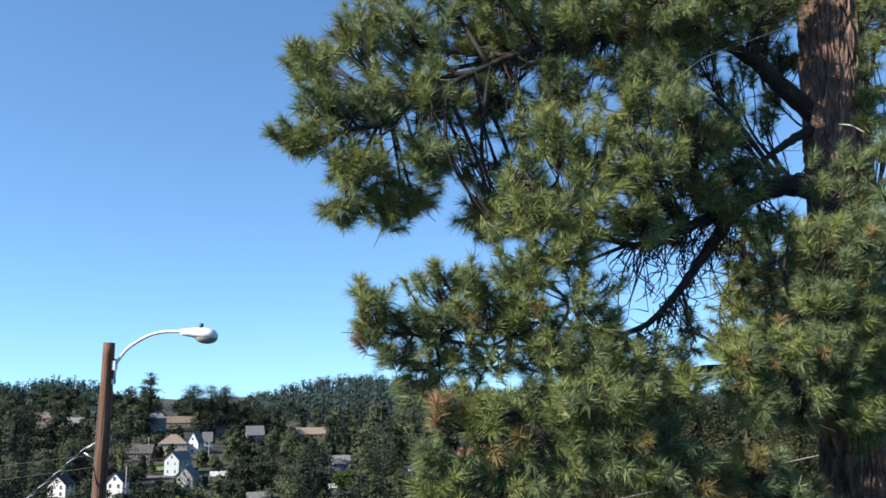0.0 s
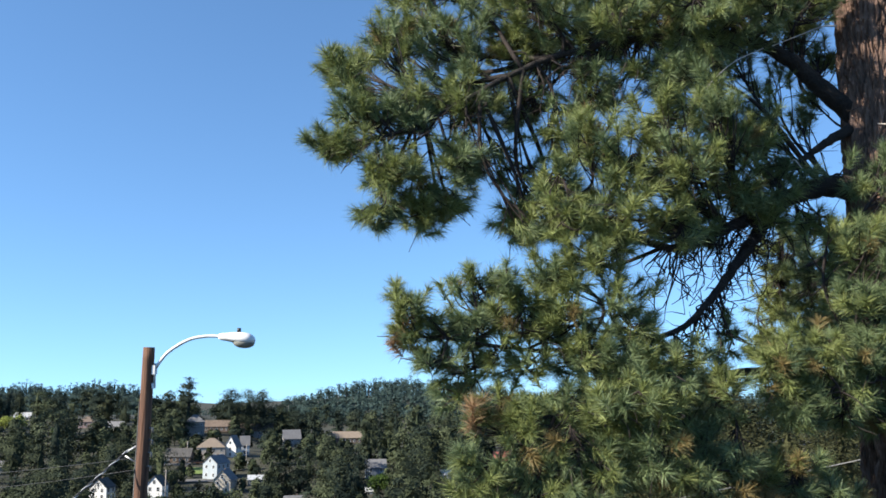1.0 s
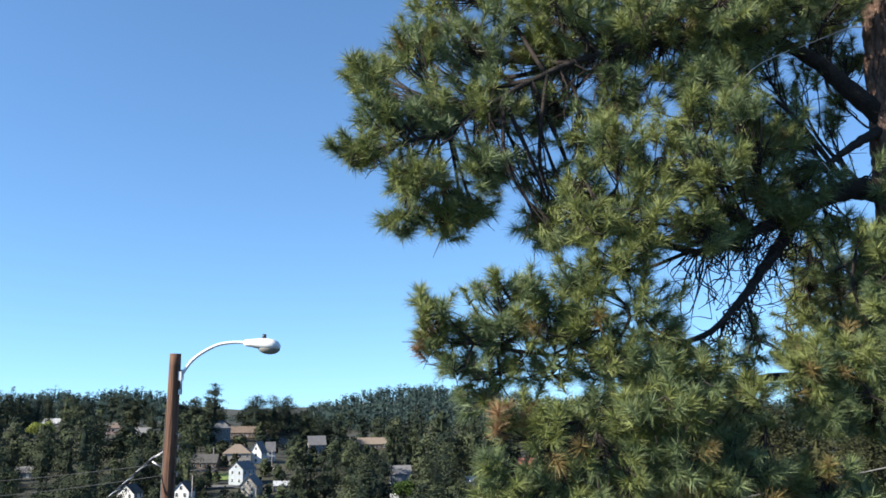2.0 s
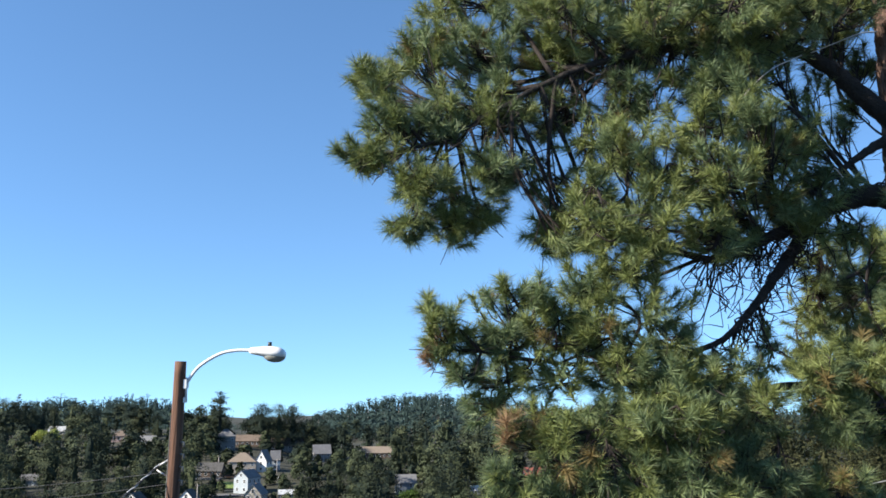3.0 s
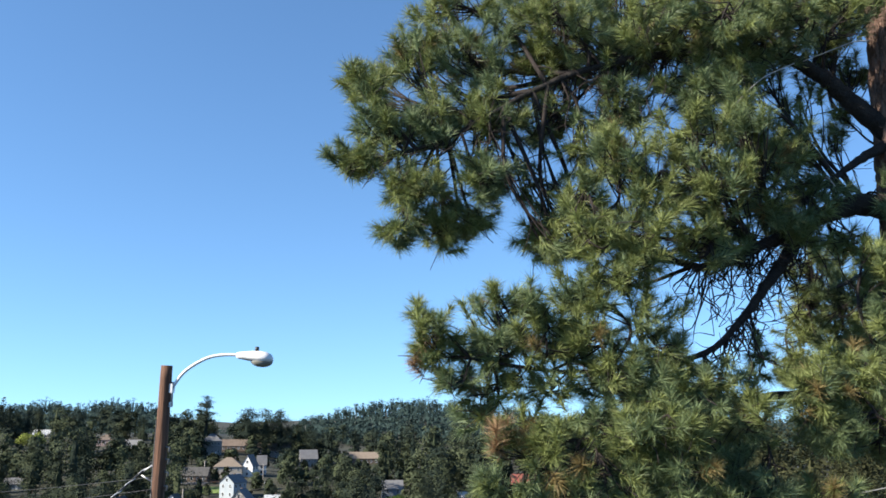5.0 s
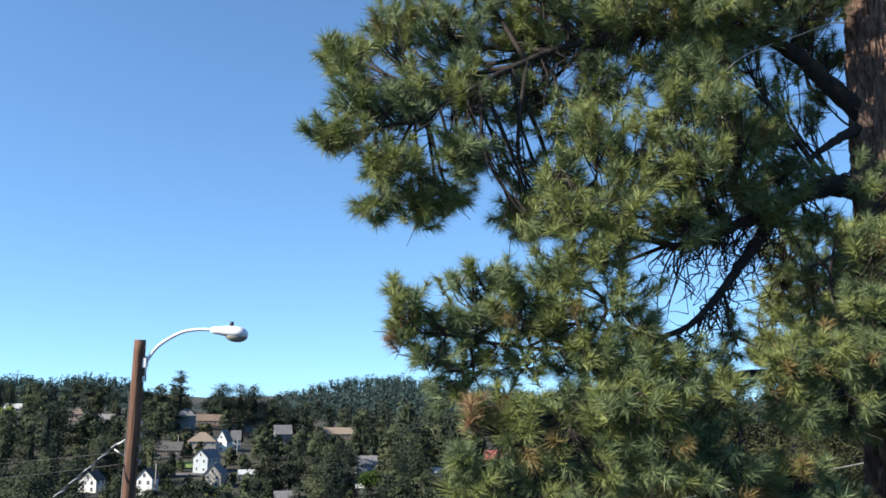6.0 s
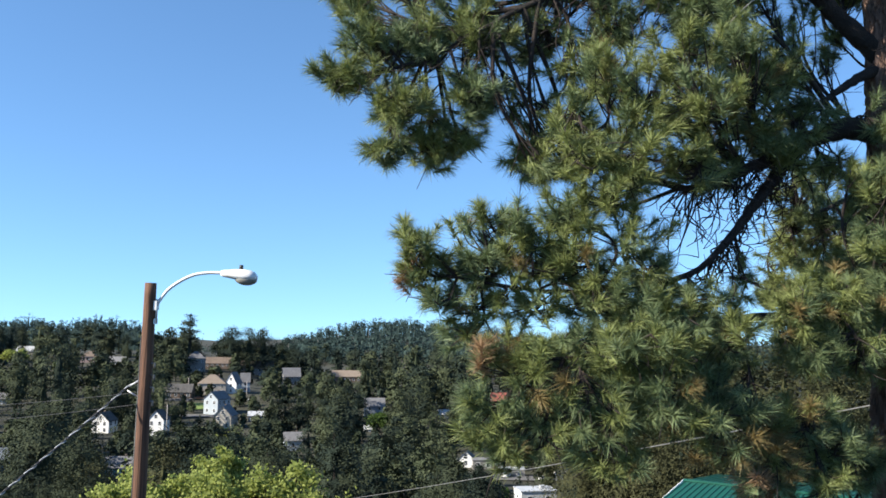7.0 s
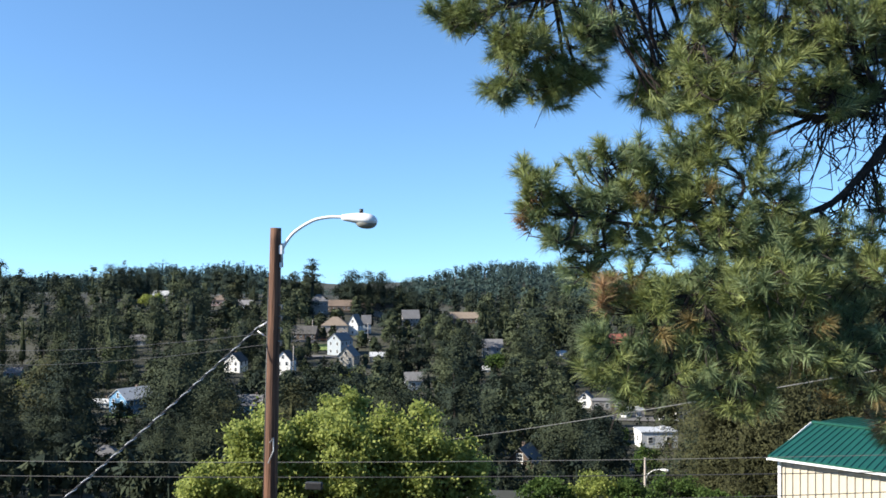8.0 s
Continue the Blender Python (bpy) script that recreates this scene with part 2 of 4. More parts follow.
def house(x, y, w, d, wall_h, roof_h, kind, wall_mat, roof_mat, turn, label):
    """A house with its walls, roof, windows with frames, door and chimney; its front looks towards -y before the turn."""
    rng = random.Random(int(x * 7 + y * 13))
    z = min(ground_z(x, y - d / 2), ground_z(x, y + d / 2)) - 0.1
    HOUSES.append((x, y, max(w, d), wall_h + roof_h))
    ob = thing("house", pose(x, y, z, 0, 0, turn), label, "house", "houses of the town")
    wall_h += 0.3
    over = 0.35
    bm = bmesh.new()
    box(bm, (w, d, wall_h), (0, 0, wall_h / 2))
    if kind == "gable":
        for side in (-1, 1):
            bmesh.ops.contextual_create(bm, geom=[bm.verts.new((side * w / 2, -d / 2, wall_h)), bm.verts.new((side * w / 2, d / 2, wall_h)), bm.verts.new((side * w / 2, 0, wall_h + roof_h))])
    part("wall", from_bm("wall", bm, wall_mat), ob)
    bm = bmesh.new()
    W, D = w / 2 + over, d / 2 + over
    drop = over * roof_h / (d / 2)
    if kind == "gable":
        low, top = wall_h - drop, wall_h + roof_h
        ring = [(-W, -D, low), (W, -D, low), (W, 0, top), (-W, 0, top), (-W, D, low), (W, D, low)]
        up = [bm.verts.new((a, b, c + 0.16)) for a, b, c in ring]
        dn = [bm.verts.new((a, b, c + 0.01)) for a, b, c in ring]
        for q in ((0, 1, 2, 3), (3, 2, 5, 4)):
            bm.faces.new([up[i] for i in q])
            bm.faces.new([dn[i] for i in reversed(q)])
        for a, b in ((0, 1), (1, 2), (2, 5), (5, 4), (4, 3), (3, 0)):
            bm.faces.new((up[b], up[a], dn[a], dn[b]))
    elif kind == "hip":
        r = max(0.2, (w - d) / 2)
        base = [bm.verts.new(c) for c in ((-W, -D, wall_h), (W, -D, wall_h), (W, D, wall_h), (-W, D, wall_h))]
        a, b = bm.verts.new((-r, 0, wall_h + roof_h)), bm.verts.new((r, 0, wall_h + roof_h))
        for q in ((base[0], base[1], b, a), (base[1], base[2], b), (base[2], base[3], a, b), (base[3], base[0], a), tuple(reversed(base))):
            bm.faces.new(q)
    else:
        box(bm, (w + 0.3, d + 0.3, 0.25), (0, 0, wall_h + 0.13))
        box(bm, (1.2, 1.0, 0.7), (w * 0.2, 0, wall_h + 0.6))
    roof = part("roof", from_bm("roof", bm, roof_mat), ob)
    if kind != "flat" and w > 5.5:
        part("chimney", boxes("chimney", BROWNROOF, ((0.6, 0.6, 1.5), (w * 0.22, d * 0.12, wall_h + roof_h * 0.76 + 0.4))), roof)
    storeys = 2 if wall_h > 4.4 else 1
    spots = []
    for s in range(storeys):
        zc = wall_h * (s + 0.55) / storeys
        count = max(1, int(w / 3.0))
        spots += [((i + 0.5) / count * w - w / 2, -d / 2, zc, 0) for i in range(count)]
        count = max(1, int(d / 3.2))
        spots += [(-w / 2, (i + 0.5) / count * d - d / 2, zc, 90) for i in range(count)]
    if kind == "gable" and roof_h > 1.8:
        spots.append((-w / 2, 0, wall_h + roof_h * 0.35, 90))
    for wx, wy, wz, rot in spots:
        frame_me = boxes("window_frame", TRIMWHITE, ((1.25, 0.1, 0.1), (0, 0, 0.72)), ((1.25, 0.14, 0.1), (0, 0, -0.72)), ((0.1, 0.1, 1.36), (-0.58, 0, 0)), ((0.1, 0.1, 1.36), (0.58, 0, 0)), ((1.06, 0.08, 0.06), (0, 0, 0)))
        win = part("window", frame_me, ob, "", pose(wx, wy, wz, 0, 0, -rot))
        part("pane", boxes("pane", PANE, ((1.06, 0.05, 1.36), (0, 0, 0))), win)
    part("door", boxes("door", rng.choice((BROWNWALL, TRIMWHITE, GREYBLUE)), ((0.95, 0.08, 2.05), (w * 0.02 + (w / max(1, int(w / 3.0))) * 0.5 if w > 6 else w * 0.28, -d / 2 - 0.02, 1.05))), ob)
    return ob




def parked_car(x, y, turn, paint, label):
    """A small parked car: body, cabin with glass, four wheels with rims."""
    z = ground_z(x, y) + 0.32
    ob = thing("car", pose(x, y, z, 0, 0, turn), label, "car", "parked cars")
    bm = bmesh.new()
    box(bm, (4.3, 1.75, 0.62), (0, 0, 0.42), 0, 0.12)
    part("body", from_bm("body", bm, paint), ob)
    bm = bmesh.new()
    box(bm, (2.3, 1.55, 0.56), (-0.2, 0, 0.98), 0, 0.2)
    part("cabin", from_bm("cabin", bm, PANE), ob, "dark glazed cabin")
    bm = bmesh.new()
    box(bm, (1.7, 1.4, 0.06), (-0.2, 0, 1.26), 0, 0.02)
    part("roof", from_bm("roof", bm, paint), ob)
    for sx in (-1.35, 1.35):
        for sy in (-0.82, 0.82):
            bm = bmesh.new()
            bmesh.ops.create_cone(bm, cap_ends=True, segments=16, radius1=0.32, radius2=0.32, depth=0.2, matrix=pose(sx, sy, 0.05, 90, 0, 0))
            wheel = part("wheel", from_bm("wheel", bm, BLACK), ob)
            bm = bmesh.new()
            bmesh.ops.create_cone(bm, cap_ends=True, segments=12, radius1=0.18, radius2=0.18, depth=0.22, matrix=pose(sx, sy, 0.05, 90, 0, 0))
            part("rim", from_bm("rim", bm, GALV), wheel)


def utility_pole(x, y, h, turn, label):
    ob = thing("utility_pole", pose(x, y, ground_z(x, y), 0, 0, turn), label, "utility pole", "utility poles of the town")
    t = Tubes()
    t.add([(0, 0, -0.5), (0, 0, h * 0.5), (0, 0, h)], 0.19, 0.13, 8)
    part("pole", t.mesh("pole", DEADWOOD), ob)
    arm = part("crossarm", boxes("crossarm", BROWNWALL, ((2.2, 0.12, 0.14), (0, 0.16, h - 0.7))), ob)
    for k in (-0.95, -0.4, 0.4, 0.95):
        part("insulator", boxes("insulator", GALV, ((0.08, 0.08, 0.18), (k, 0.16, h - 0.54))), arm)


house(-134.8, 463.5, 13.8, 11.1, 5.2, 4.3, "hip", CREAM, TAN, 12, "tan-roofed cream house with a hip roof")
house(-124.4, 465.5, 6.7, 6.0, 5.2, 5.2, "gable", WHITE, GREYROOF, 80, "white house with a steep gable")
house(-120.6, 474.0, 4.7, 4.2, 5.3, 4.1, "gable", WHITE, GREYROOF, 15, "small white gabled house")
house(-116.6, 409.0, 9.4, 7.5, 6.6, 3.1, "gable", PALEBLUE, GREYROOF, 70, "pale blue two-storey gabled house")
house(-102.2, 372.0, 8.8, 7.0, 5.1, 3.7, "gable", CREAM, GREYROOF, 88, "cream two-storey house with a gable front")
house(-120.7, 345.5, 5.4, 6.4, 6.0, 3.4, "gable", WHITE, DARKROOF, 85, "white two-storey house with a dark roof")
house(-144.0, 351.5, 6.1, 7.3, 4.4, 3.1, "gable", WHITE, DARKROOF, 80, "white gabled house with a dark roof")
house(-118.1, 580.0, 10.8, 8.7, 5.1, 5.1, "gable", GREYWALL, GREYROOF, 20, "grey gabled house among pines")
house(-145.1, 601.0, 20.9, 10.5, 4.5, 4.5, "gable", GREYWALL, BROWNROOF, 8, "long grey house with a brown roof")
house(-174.4, 562.0, 11.2, 9.0, 8.4, 4.2, "hip", GREYWALL, GREYROOF, 20, "tall grey-tan house below the fir")
house(-166.4, 584.0, 16.0, 8.0, 3.3, 3.6, "gable", BROWNWALL, BROWNROOF, 5, "low brown house with a brown roof")
house(-233.1, 586.0, 10.2, 6.1, 2.9, 2.9, "gable", GREYWALL, GREYROOF, 0, "grey bungalow among trees")
house(-146.2, 448.5, 12.0, 7.2, 3.1, 3.6, "gable", BROWNWALL, DARKROOF, 4, "low dark-roofed garage building")
house(-131.8, 245.0, 9.6, 8.6, 4.6, 2.6, "gable", BLUE, PALEROOF, 62, "bright blue house with a pale metal roof")
house(-146.9, 254.5, 6.3, 3.8, 1.4, 0.9, "gable", WHITE, PALEROOF, 5, "low white outbuilding beside the blue house")
house(-86.0, 150.5, 4.9, 3.9, 1.1, 1.9, "hip", GREYWALL, GREYROOF, 20, "grey-roofed house among dark pines")
house(-98.4, 251.5, 7.0, 5.6, 2.8, 2.5, "gable", TEAL, GREYROOF, 10, "teal house with a grey roof")
house(-2.7, 286.0, 3.6, 5.0, 2.5, 2.1, "gable", WHITE, GREYROOF, 80, "white gable-fronted town building")
house(3.5, 283.5, 9.2, 5.5, 2.5, 0.4, "flat", GREYWALL, GREYROOF, 6, "grey flat-roofed town building")
house(10.8, 269.5, 6.7, 4.0, 2.0, 0.3, "flat", GREYWALL, PALEROOF, 4, "low grey flat-roofed shop")
house(14.2, 219.5, 8.7, 6.1, 3.6, 0.4, "flat", WHITE, PALEROOF, 14, "white block building with a flat roof")
house(-13.1, 174.0, 5.7, 5.2, 1.7, 2.6, "gable", BROWNWALL, GREYROOF, 75, "dark house with a grey gable roof")
house(-32.6, 256.5, 2.4, 2.6, 3.2, 1.6, "gable", WHITE, GREYROOF, 75, "narrow white house among trees")
house(-42.4, 235.5, 3.5, 2.8, 2.1, 1.2, "gable", WHITE, PALEROOF, 20, "small white house behind leaves")
house(10.8, 432.5, 8.1, 5.7, 3.8, 3.8, "gable", REDWALL, REDROOF, 15, "red house with a red roof")
house(-45.7, 410.0, 8.9, 7.1, 4.6, 3.3, "gable", GREYBLUE, GREYROOF, 10, "blue-grey house among pines")
house(-14.6, 409.5, 4.6, 3.2, 1.5, 1.8, "gable", WHITE, PALEROOF, 5, "white shed roof between trees")
house(-43.6, 368.5, 3.0, 2.4, 1.1, 1.1, "gable", WHITE, PALEROOF, 5, "tiny white shed among pines")
house(-87.9, 615.0, 19.1, 11.5, 3.8, 3.8, "gable", BROWNWALL, TAN, 10, "brown house on the slope")
house(-327.3, 652.0, 11.4, 8.0, 2.8, 3.2, "gable", CREAM, PALEROOF, 10, "pale house below the ridge")
house(-260.6, 606.5, 9.8, 7.8, 3.8, 3.4, "hip", PINKWALL, BROWNROOF, 10, "pinkish house in the trees")
house(-63.2, 315.5, 5.9, 4.7, 3.5, 2.4, "gable", PALEBLUE, GREYROOF, 15, "pale blue house in the pines")
house(-94.2, 390.0, 6.1, 4.9, 2.4, 1.5, "gable", GREYWALL, PALEROOF, 10, "pale-roofed shed on the slope")
house(-225.3, 425.0, 7.4, 5.9, 2.4, 2.4, "gable", GREYBLUE, GREYROOF, 15, "blue-grey house among pines")
house(-221.1, 319.5, 6.0, 4.8, 1.8, 1.8, "gable", TEAL, GREYROOF, 15, "small teal house among pines")
house(24.8, 265.5, 4.5, 3.6, 2.0, 1.3, "gable", WHITE, GREYROOF, 15, "white house beside the pine")
ground_patch("lawn", LAWN, -105.3, 362.5, 11.7, 14, 0, "bright mown lawn below the town houses", "lawn")
ground_patch("lawn", LAWN, -131.4, 425.5, 12.2, 16, 0, "sunlit mown lawn between the houses", "lawn")
ground_patch("lawn", LAWN, -130.5, 236.5, 8.8, 8, 5, "lawn in front of the blue house", "lawn")
ground_patch("road", ASPHALT, -125.6, 399.0, 22.3, 7, 3, "pale asphalt street along the hillside", "road")
ground_patch("road", ASPHALT, -147.2, 442.0, 16.5, 7, -4, "pale gravel drive beside the garage", "road")
ground_patch("road", ASPHALT, 4.5, 264.0, 24.6, 9, 2, "grey asphalt car park by the town buildings", "road")
parked_car(-135.5, 443.5, 10, ORANGE, "orange car parked beside the tan-roofed house")
parked_car(-124.1, 244.5, 20, REDWALL, "dark red car parked beside the blue house")
parked_car(9.0, 266.5, 70, WHITE, "white car parked by the grey flat-roofed shop")
parked_car(20.0, 261.0, 30, WHITE, "white van-like car parked by the town buildings")
parked_car(-109.0, 442.0, 15, WHITE, "white car parked beside the white houses")
utility_pole(-115.5, 339.5, 12.2, 12, "weathered grey utility pole standing among the town houses")
utility_pole(-16.4, 212.5, 7.3, 12, "weathered grey utility pole standing among the town houses")
utility_pole(-110.1, 436.0, 10.3, 12, "weathered grey utility pole standing among the town houses")
utility_pole(-153.3, 355.0, 8.2, 12, "weathered grey utility pole standing among the town houses")
utility_pole(-216.5, 353.0, 9.9, 12, "weathered grey utility pole standing among the town houses")
utility_pole(-142.6, 449.0, 9.8, 12, "weathered grey utility pole standing among the town houses")


# ---- trees ----
def conifer_crown(seed, h, r, bare, style, clumps, per, leaf, sides=8, broad=0.42):
    """A crown of leaf clumps set out along boughs round a thin core: 'spire' narrows in tiers, 'round' is an uneven ponderosa head."""
    rng = np.random.default_rng(seed)

    def reach(s):
        if style == "round":
            return r * np.clip(1.06 - (np.abs(2 * s - 0.85) / 1.15) ** 2.2, 0.1, 1)
        return r * ((1.0 - s) ** 0.85 + 0.05)
    s = rng.random(clumps) ** (0.85 if style == "round" else 1.25)
    tiers = 8 if style == "round" else 11
    s = np.clip((np.round(s * tiers) + rng.normal(0, 0.2, clumps)) / tiers, 0, 1)
    a = rng.uniform(0, 2 * math.pi, clumps)
    lobes = rng.uniform(0, 6.28, 3)
    uneven = 1 + 0.2 * np.sin(2 * a + lobes[0] + 5 * s) + 0.17 * np.sin(3 * a + lobes[1] - 9 * s) + 0.12 * np.sin(14 * s + lobes[2])
    q = reach(s) * uneven * rng.uniform(0.5, 1.0, clumps)
    lean = rng.normal(0, 0.05, 2) * r
    at = np.stack([np.cos(a) * q + lean[0] * s, np.sin(a) * q + lean[1] * s, h * (bare + (0.97 - bare) * s) - (0.0 if style == "round" else 0.22) * q], axis=1)
    out = np.stack([np.cos(a), np.sin(a), np.full(clumps, 0.55) + 0.8 * (s - 0.4)], axis=1)
    n = clumps * per
    spread = r * (0.23 if style == "round" else 0.15) * rng.uniform(0.7, 1.25, clumps)
    pos = np.repeat(at, per, axis=0) + rng.normal(size=(n, 3)) * np.repeat(spread, per)[:, None] * (1, 1, 0.6)
    nor = np.repeat(out, per, axis=0) + 0.26 * rng.normal(size=(n, 3))
    u = np.cross(nor, rng.normal(size=(n, 3)))
    u /= np.linalg.norm(u, axis=1)[:, None] + 1e-6
    w = np.cross(nor, u)
    w /= np.linalg.norm(w, axis=1)[:, None] + 1e-6
    ln = (leaf * rng.uniform(0.6, 1.3, n))[:, None]
    bv = np.stack([pos - u * ln * broad, pos + u * ln * broad, pos + w * ln], axis=1).reshape(-1, 3)
    levels = 6
    t = np.linspace(0, 1, levels)
    turn = 2 * math.pi * np.arange(sides) / sides
    core = reach(t)[:, None] * rng.uniform(0.10, 0.26, (levels, sides))
    core[-1] *= 0.3
    hull = np.stack([np.cos(turn)[None] * core, np.sin(turn)[None] * core, np.repeat(h * (bare + (0.84 - bare) * t)[:, None], sides, axis=1)], axis=2).reshape(-1, 3)
    hf = [(i * sides + k, i * sides + (k + 1) % sides, (i + 1) * sides + (k + 1) % sides, (i + 1) * sides + k) for i in range(levels - 1) for k in range(sides)]
    hf = np.array([f for p in hf for f in ((p[0], p[1], p[2]), (p[0], p[2], p[3]))])
    return np.concatenate([hull, bv]), np.concatenate([hf, np.arange(n * 3).reshape(-1, 3) + len(hull)])


def conifer(name, seed, h, r, bare, style, mat, label, clumps=80, per=54, size=0.25, broad=0.48):
    """A conifer as a thing with trunk, branches and crown, standing far below the ground until it is copied into place."""
    ob = thing(name, pose(0, 0, 0), label, "tree", "conifers of the valley")
    rng = np.random.default_rng(seed)
    t = Tubes()
    lean = rng.normal(0, 0.012, 2) * h
    t.add(glide([(0, 0, -0.6), (lean[0] * 0.4, lean[1] * 0.4, h * 0.5), (lean[0], lean[1], h * 0.97)], 5), h * 0.018, 0.03, 7)
    for k in range(14):
        z = h * (bare + (1 - bare) * k / 15)
        a = rng.uniform(0, 6.28)
        q = r * 0.6 * (1 - k / 17)
        t.add([(0, 0, z), (math.cos(a) * q * 0.5, math.sin(a) * q * 0.5, z + 0.1), (math.cos(a) * q, math.sin(a) * q, z + 0.2)], h * 0.004, 0.02, 4)
    part("trunk", t.mesh("trunk", LIMB), ob)
    v, f = conifer_crown(seed, h, r, bare, style, clumps, per, size, 8, broad)
    part("crown", mesh_of("crown", v, f, [mat]), ob)
    return ob


CONIFER_LABEL = "dark green ponderosa pine on the valley slope"
SPIRE_LABEL = "dark green spruce with a narrow pointed crown"
KINDS = [
    conifer("pine_tree", 1, 15, 3.3, 0.18, "round", CONIFER, CONIFER_LABEL),
    conifer("pine_tree", 2, 15, 2.9, 0.25, "round", CONIFER_B, CONIFER_LABEL),
    conifer("pine_tree", 3, 15, 3.7, 0.12, "round", CONIFER_B, CONIFER_LABEL),
    conifer("pine_tree", 4, 15, 3.1, 0.3, "round", CONIFER, CONIFER_LABEL),
    conifer("spruce_tree", 5, 15, 2.7, 0.06, "spire", CONIFER, SPIRE_LABEL),
    conifer("spruce_tree", 6, 15, 2.3, 0.1, "spire", CONIFER, SPIRE_LABEL),
    conifer("pine_tree", 7, 15, 3.4, 0.08, "round", CONIFER_NEAR, CONIFER_LABEL),
]
KINDS += [
    conifer("pine_tree", 11, 15, 3.9, 0.03, "round", CONIFER_NEAR, "olive-green pine standing behind the metal building", 230, 64, 0.26, 0.16),
    conifer("pine_tree", 12, 15, 3.4, 0.03, "round", CONIFER_NEAR, "brownish-green pine standing behind the metal building", 230, 64, 0.26, 0.16),
]
USED = [False] * len(KINDS)


def plant(kind, x, y, h, turn, wide=1.0):
    m = pose(x, y, ground_z(x, y), 0, 0, turn)
    s = h / 15.0
    ob = KINDS[kind]
    if USED[kind]:
        ob = copy_thing(ob, m)
    USED[kind] = True
    ob.matrix_basis = m @ Matrix.Diagonal((s * wide, s * wide, s, 1))
    return ob


def broadleaf(x, y, h, r, count, leaf, mat, seed, label, base=None, low=0.12):
    """A leafy tree: forked trunk, limbs, and leaves gathered in uneven clumps."""
    rng = np.random.default_rng(seed)
    z = ground_z(x, y)
    ob = thing("leafy_tree", pose(x, y, z), label, "tree", "leafy trees")
    t = Tubes()
    t.add(glide([(0, 0, -0.4), (0.1, 0, h * 0.2), (0, 0.1, h * 0.45)], 4), h * 0.03, h * 0.018, 8)
    n = max(24, int(count / 130))
    a, c = rng.uniform(0, 2 * math.pi, n), rng.uniform(low * 2 - 1, 1, n)
    q = rng.uniform(0.35, 1.0, n) ** 0.6 * np.array([0.78 + 0.5 * noise.noise((math.cos(w) * 1.7 + seed, math.sin(w) * 1.7, v * 1.7)) for w, v in zip(a, c)])
    heads = np.stack([np.cos(a) * np.sqrt(1 - c * c) * r * q, np.sin(a) * np.sqrt(1 - c * c) * r * q, h * 0.56 + c * h * 0.42 * q], axis=1)
    for p in heads:
        start = np.array((0, 0.05, h * rng.uniform(0.2, 0.45)))
        t.add(glide([start, start * 0.45 + p * 0.5 + (0, 0, 0.08 * h), p * 0.95], 4), h * 0.008, 0.012, 5)
    part("trunk", t.mesh("trunk", LIMB), ob)
    per = count // n
    size = r * 0.125
    pts = np.repeat(heads, per, axis=0) + rng.normal(size=(n * per, 3)) * size * np.repeat(rng.uniform(0.55, 1.15, n), per)[:, None] * (1, 1, 0.8)
    d = rng.normal(size=pts.shape)
    d[:, 2] -= 0.4
    d /= np.linalg.norm(d, axis=1)[:, None]
    side = np.cross(d, rng.normal(size=pts.shape))
    side /= np.linalg.norm(side, axis=1)[:, None]
    ln = leaf * rng.uniform(0.7, 1.3, len(pts))[:, None]
    v = np.stack([pts, pts + d * ln * 0.5 + side * ln * 0.38, pts + d * ln, pts + d * ln * 0.5 - side * ln * 0.38], axis=1).reshape(-1, 3)
    part("crown", mesh_of("crown", v, np.arange(len(v)).reshape(-1, 4), [mat]), ob)
    return ob


# trees that stand out by themselves: (kind, x, y, height, turn, width)
SPECIALS = (
    (2, -351.6, 619.3, 27.6, 333, 1.18), (3, -325.8, 586.6, 27.4, 127, 1.09), (0, -343.3, 634.5, 24.6, 126, 1.01), (1, -313.6, 590.6, 22.1, 110, 1.02), (3, -309.1, 595.0, 23.1, 36, 0.94), (1, -313.6, 619.0, 22.9, 2, 0.96), (1, -411.6, 596.9, 21.4, 148, 0.99), (1, -397.6, 595.9, 17.9, 353, 0.96), (3, -397.3, 638.1, 18.5, 184, 1.02), (2, -297.7, 636.5, 17.3, 154, 1.15), (6, -252.1, 617.2, 20.4, 173, 0.92), (2, -234.5, 604.5, 19.4, 161, 0.96),  # skyline
    (4, -178.0, 560.0, 36.0, 20, 1.5), (0, -160.0, 590.0, 27.0, 0, 1.6), (2, -150.0, 596.0, 29.0, 70, 1.4), (0, -141.0, 600.0, 28.0, 140, 1.7), (2, -129.0, 602.0, 25.0, 220, 1.5), (0, -119.0, 600.0, 22.0, 60, 1.6),
    (7, 7.2, 62.0, 9.5, 40, 1.2), (8, 9.6, 60.0, 12.5, 100, 1.0), (7, 12.4, 60.0, 14.0, 160, 1.0), (8, 8.4, 64.0, 11.5, 10, 1.0), (7, 11.2, 66.0, 13.0, 50, 1.0), (8, 16.0, 61.0, 14.5, 220, 1.2), (4, 20.9, 80.0, 19.0, 0, 1.0), (5, 18.6, 84.0, 18.0, 0, 1.0), (4, 23.5, 82.0, 19.0, 90, 1.0),
    (7, 19.8, 60.0, 15.0, 300, 1.2), (8, 24.0, 62.0, 16.0, 30, 1.2), (7, 29.0, 64.0, 16.5, 80, 1.2), (8, 34.5, 62.0, 15.0, 130, 1.2),
)
for row in SPECIALS:
    plant(*row)

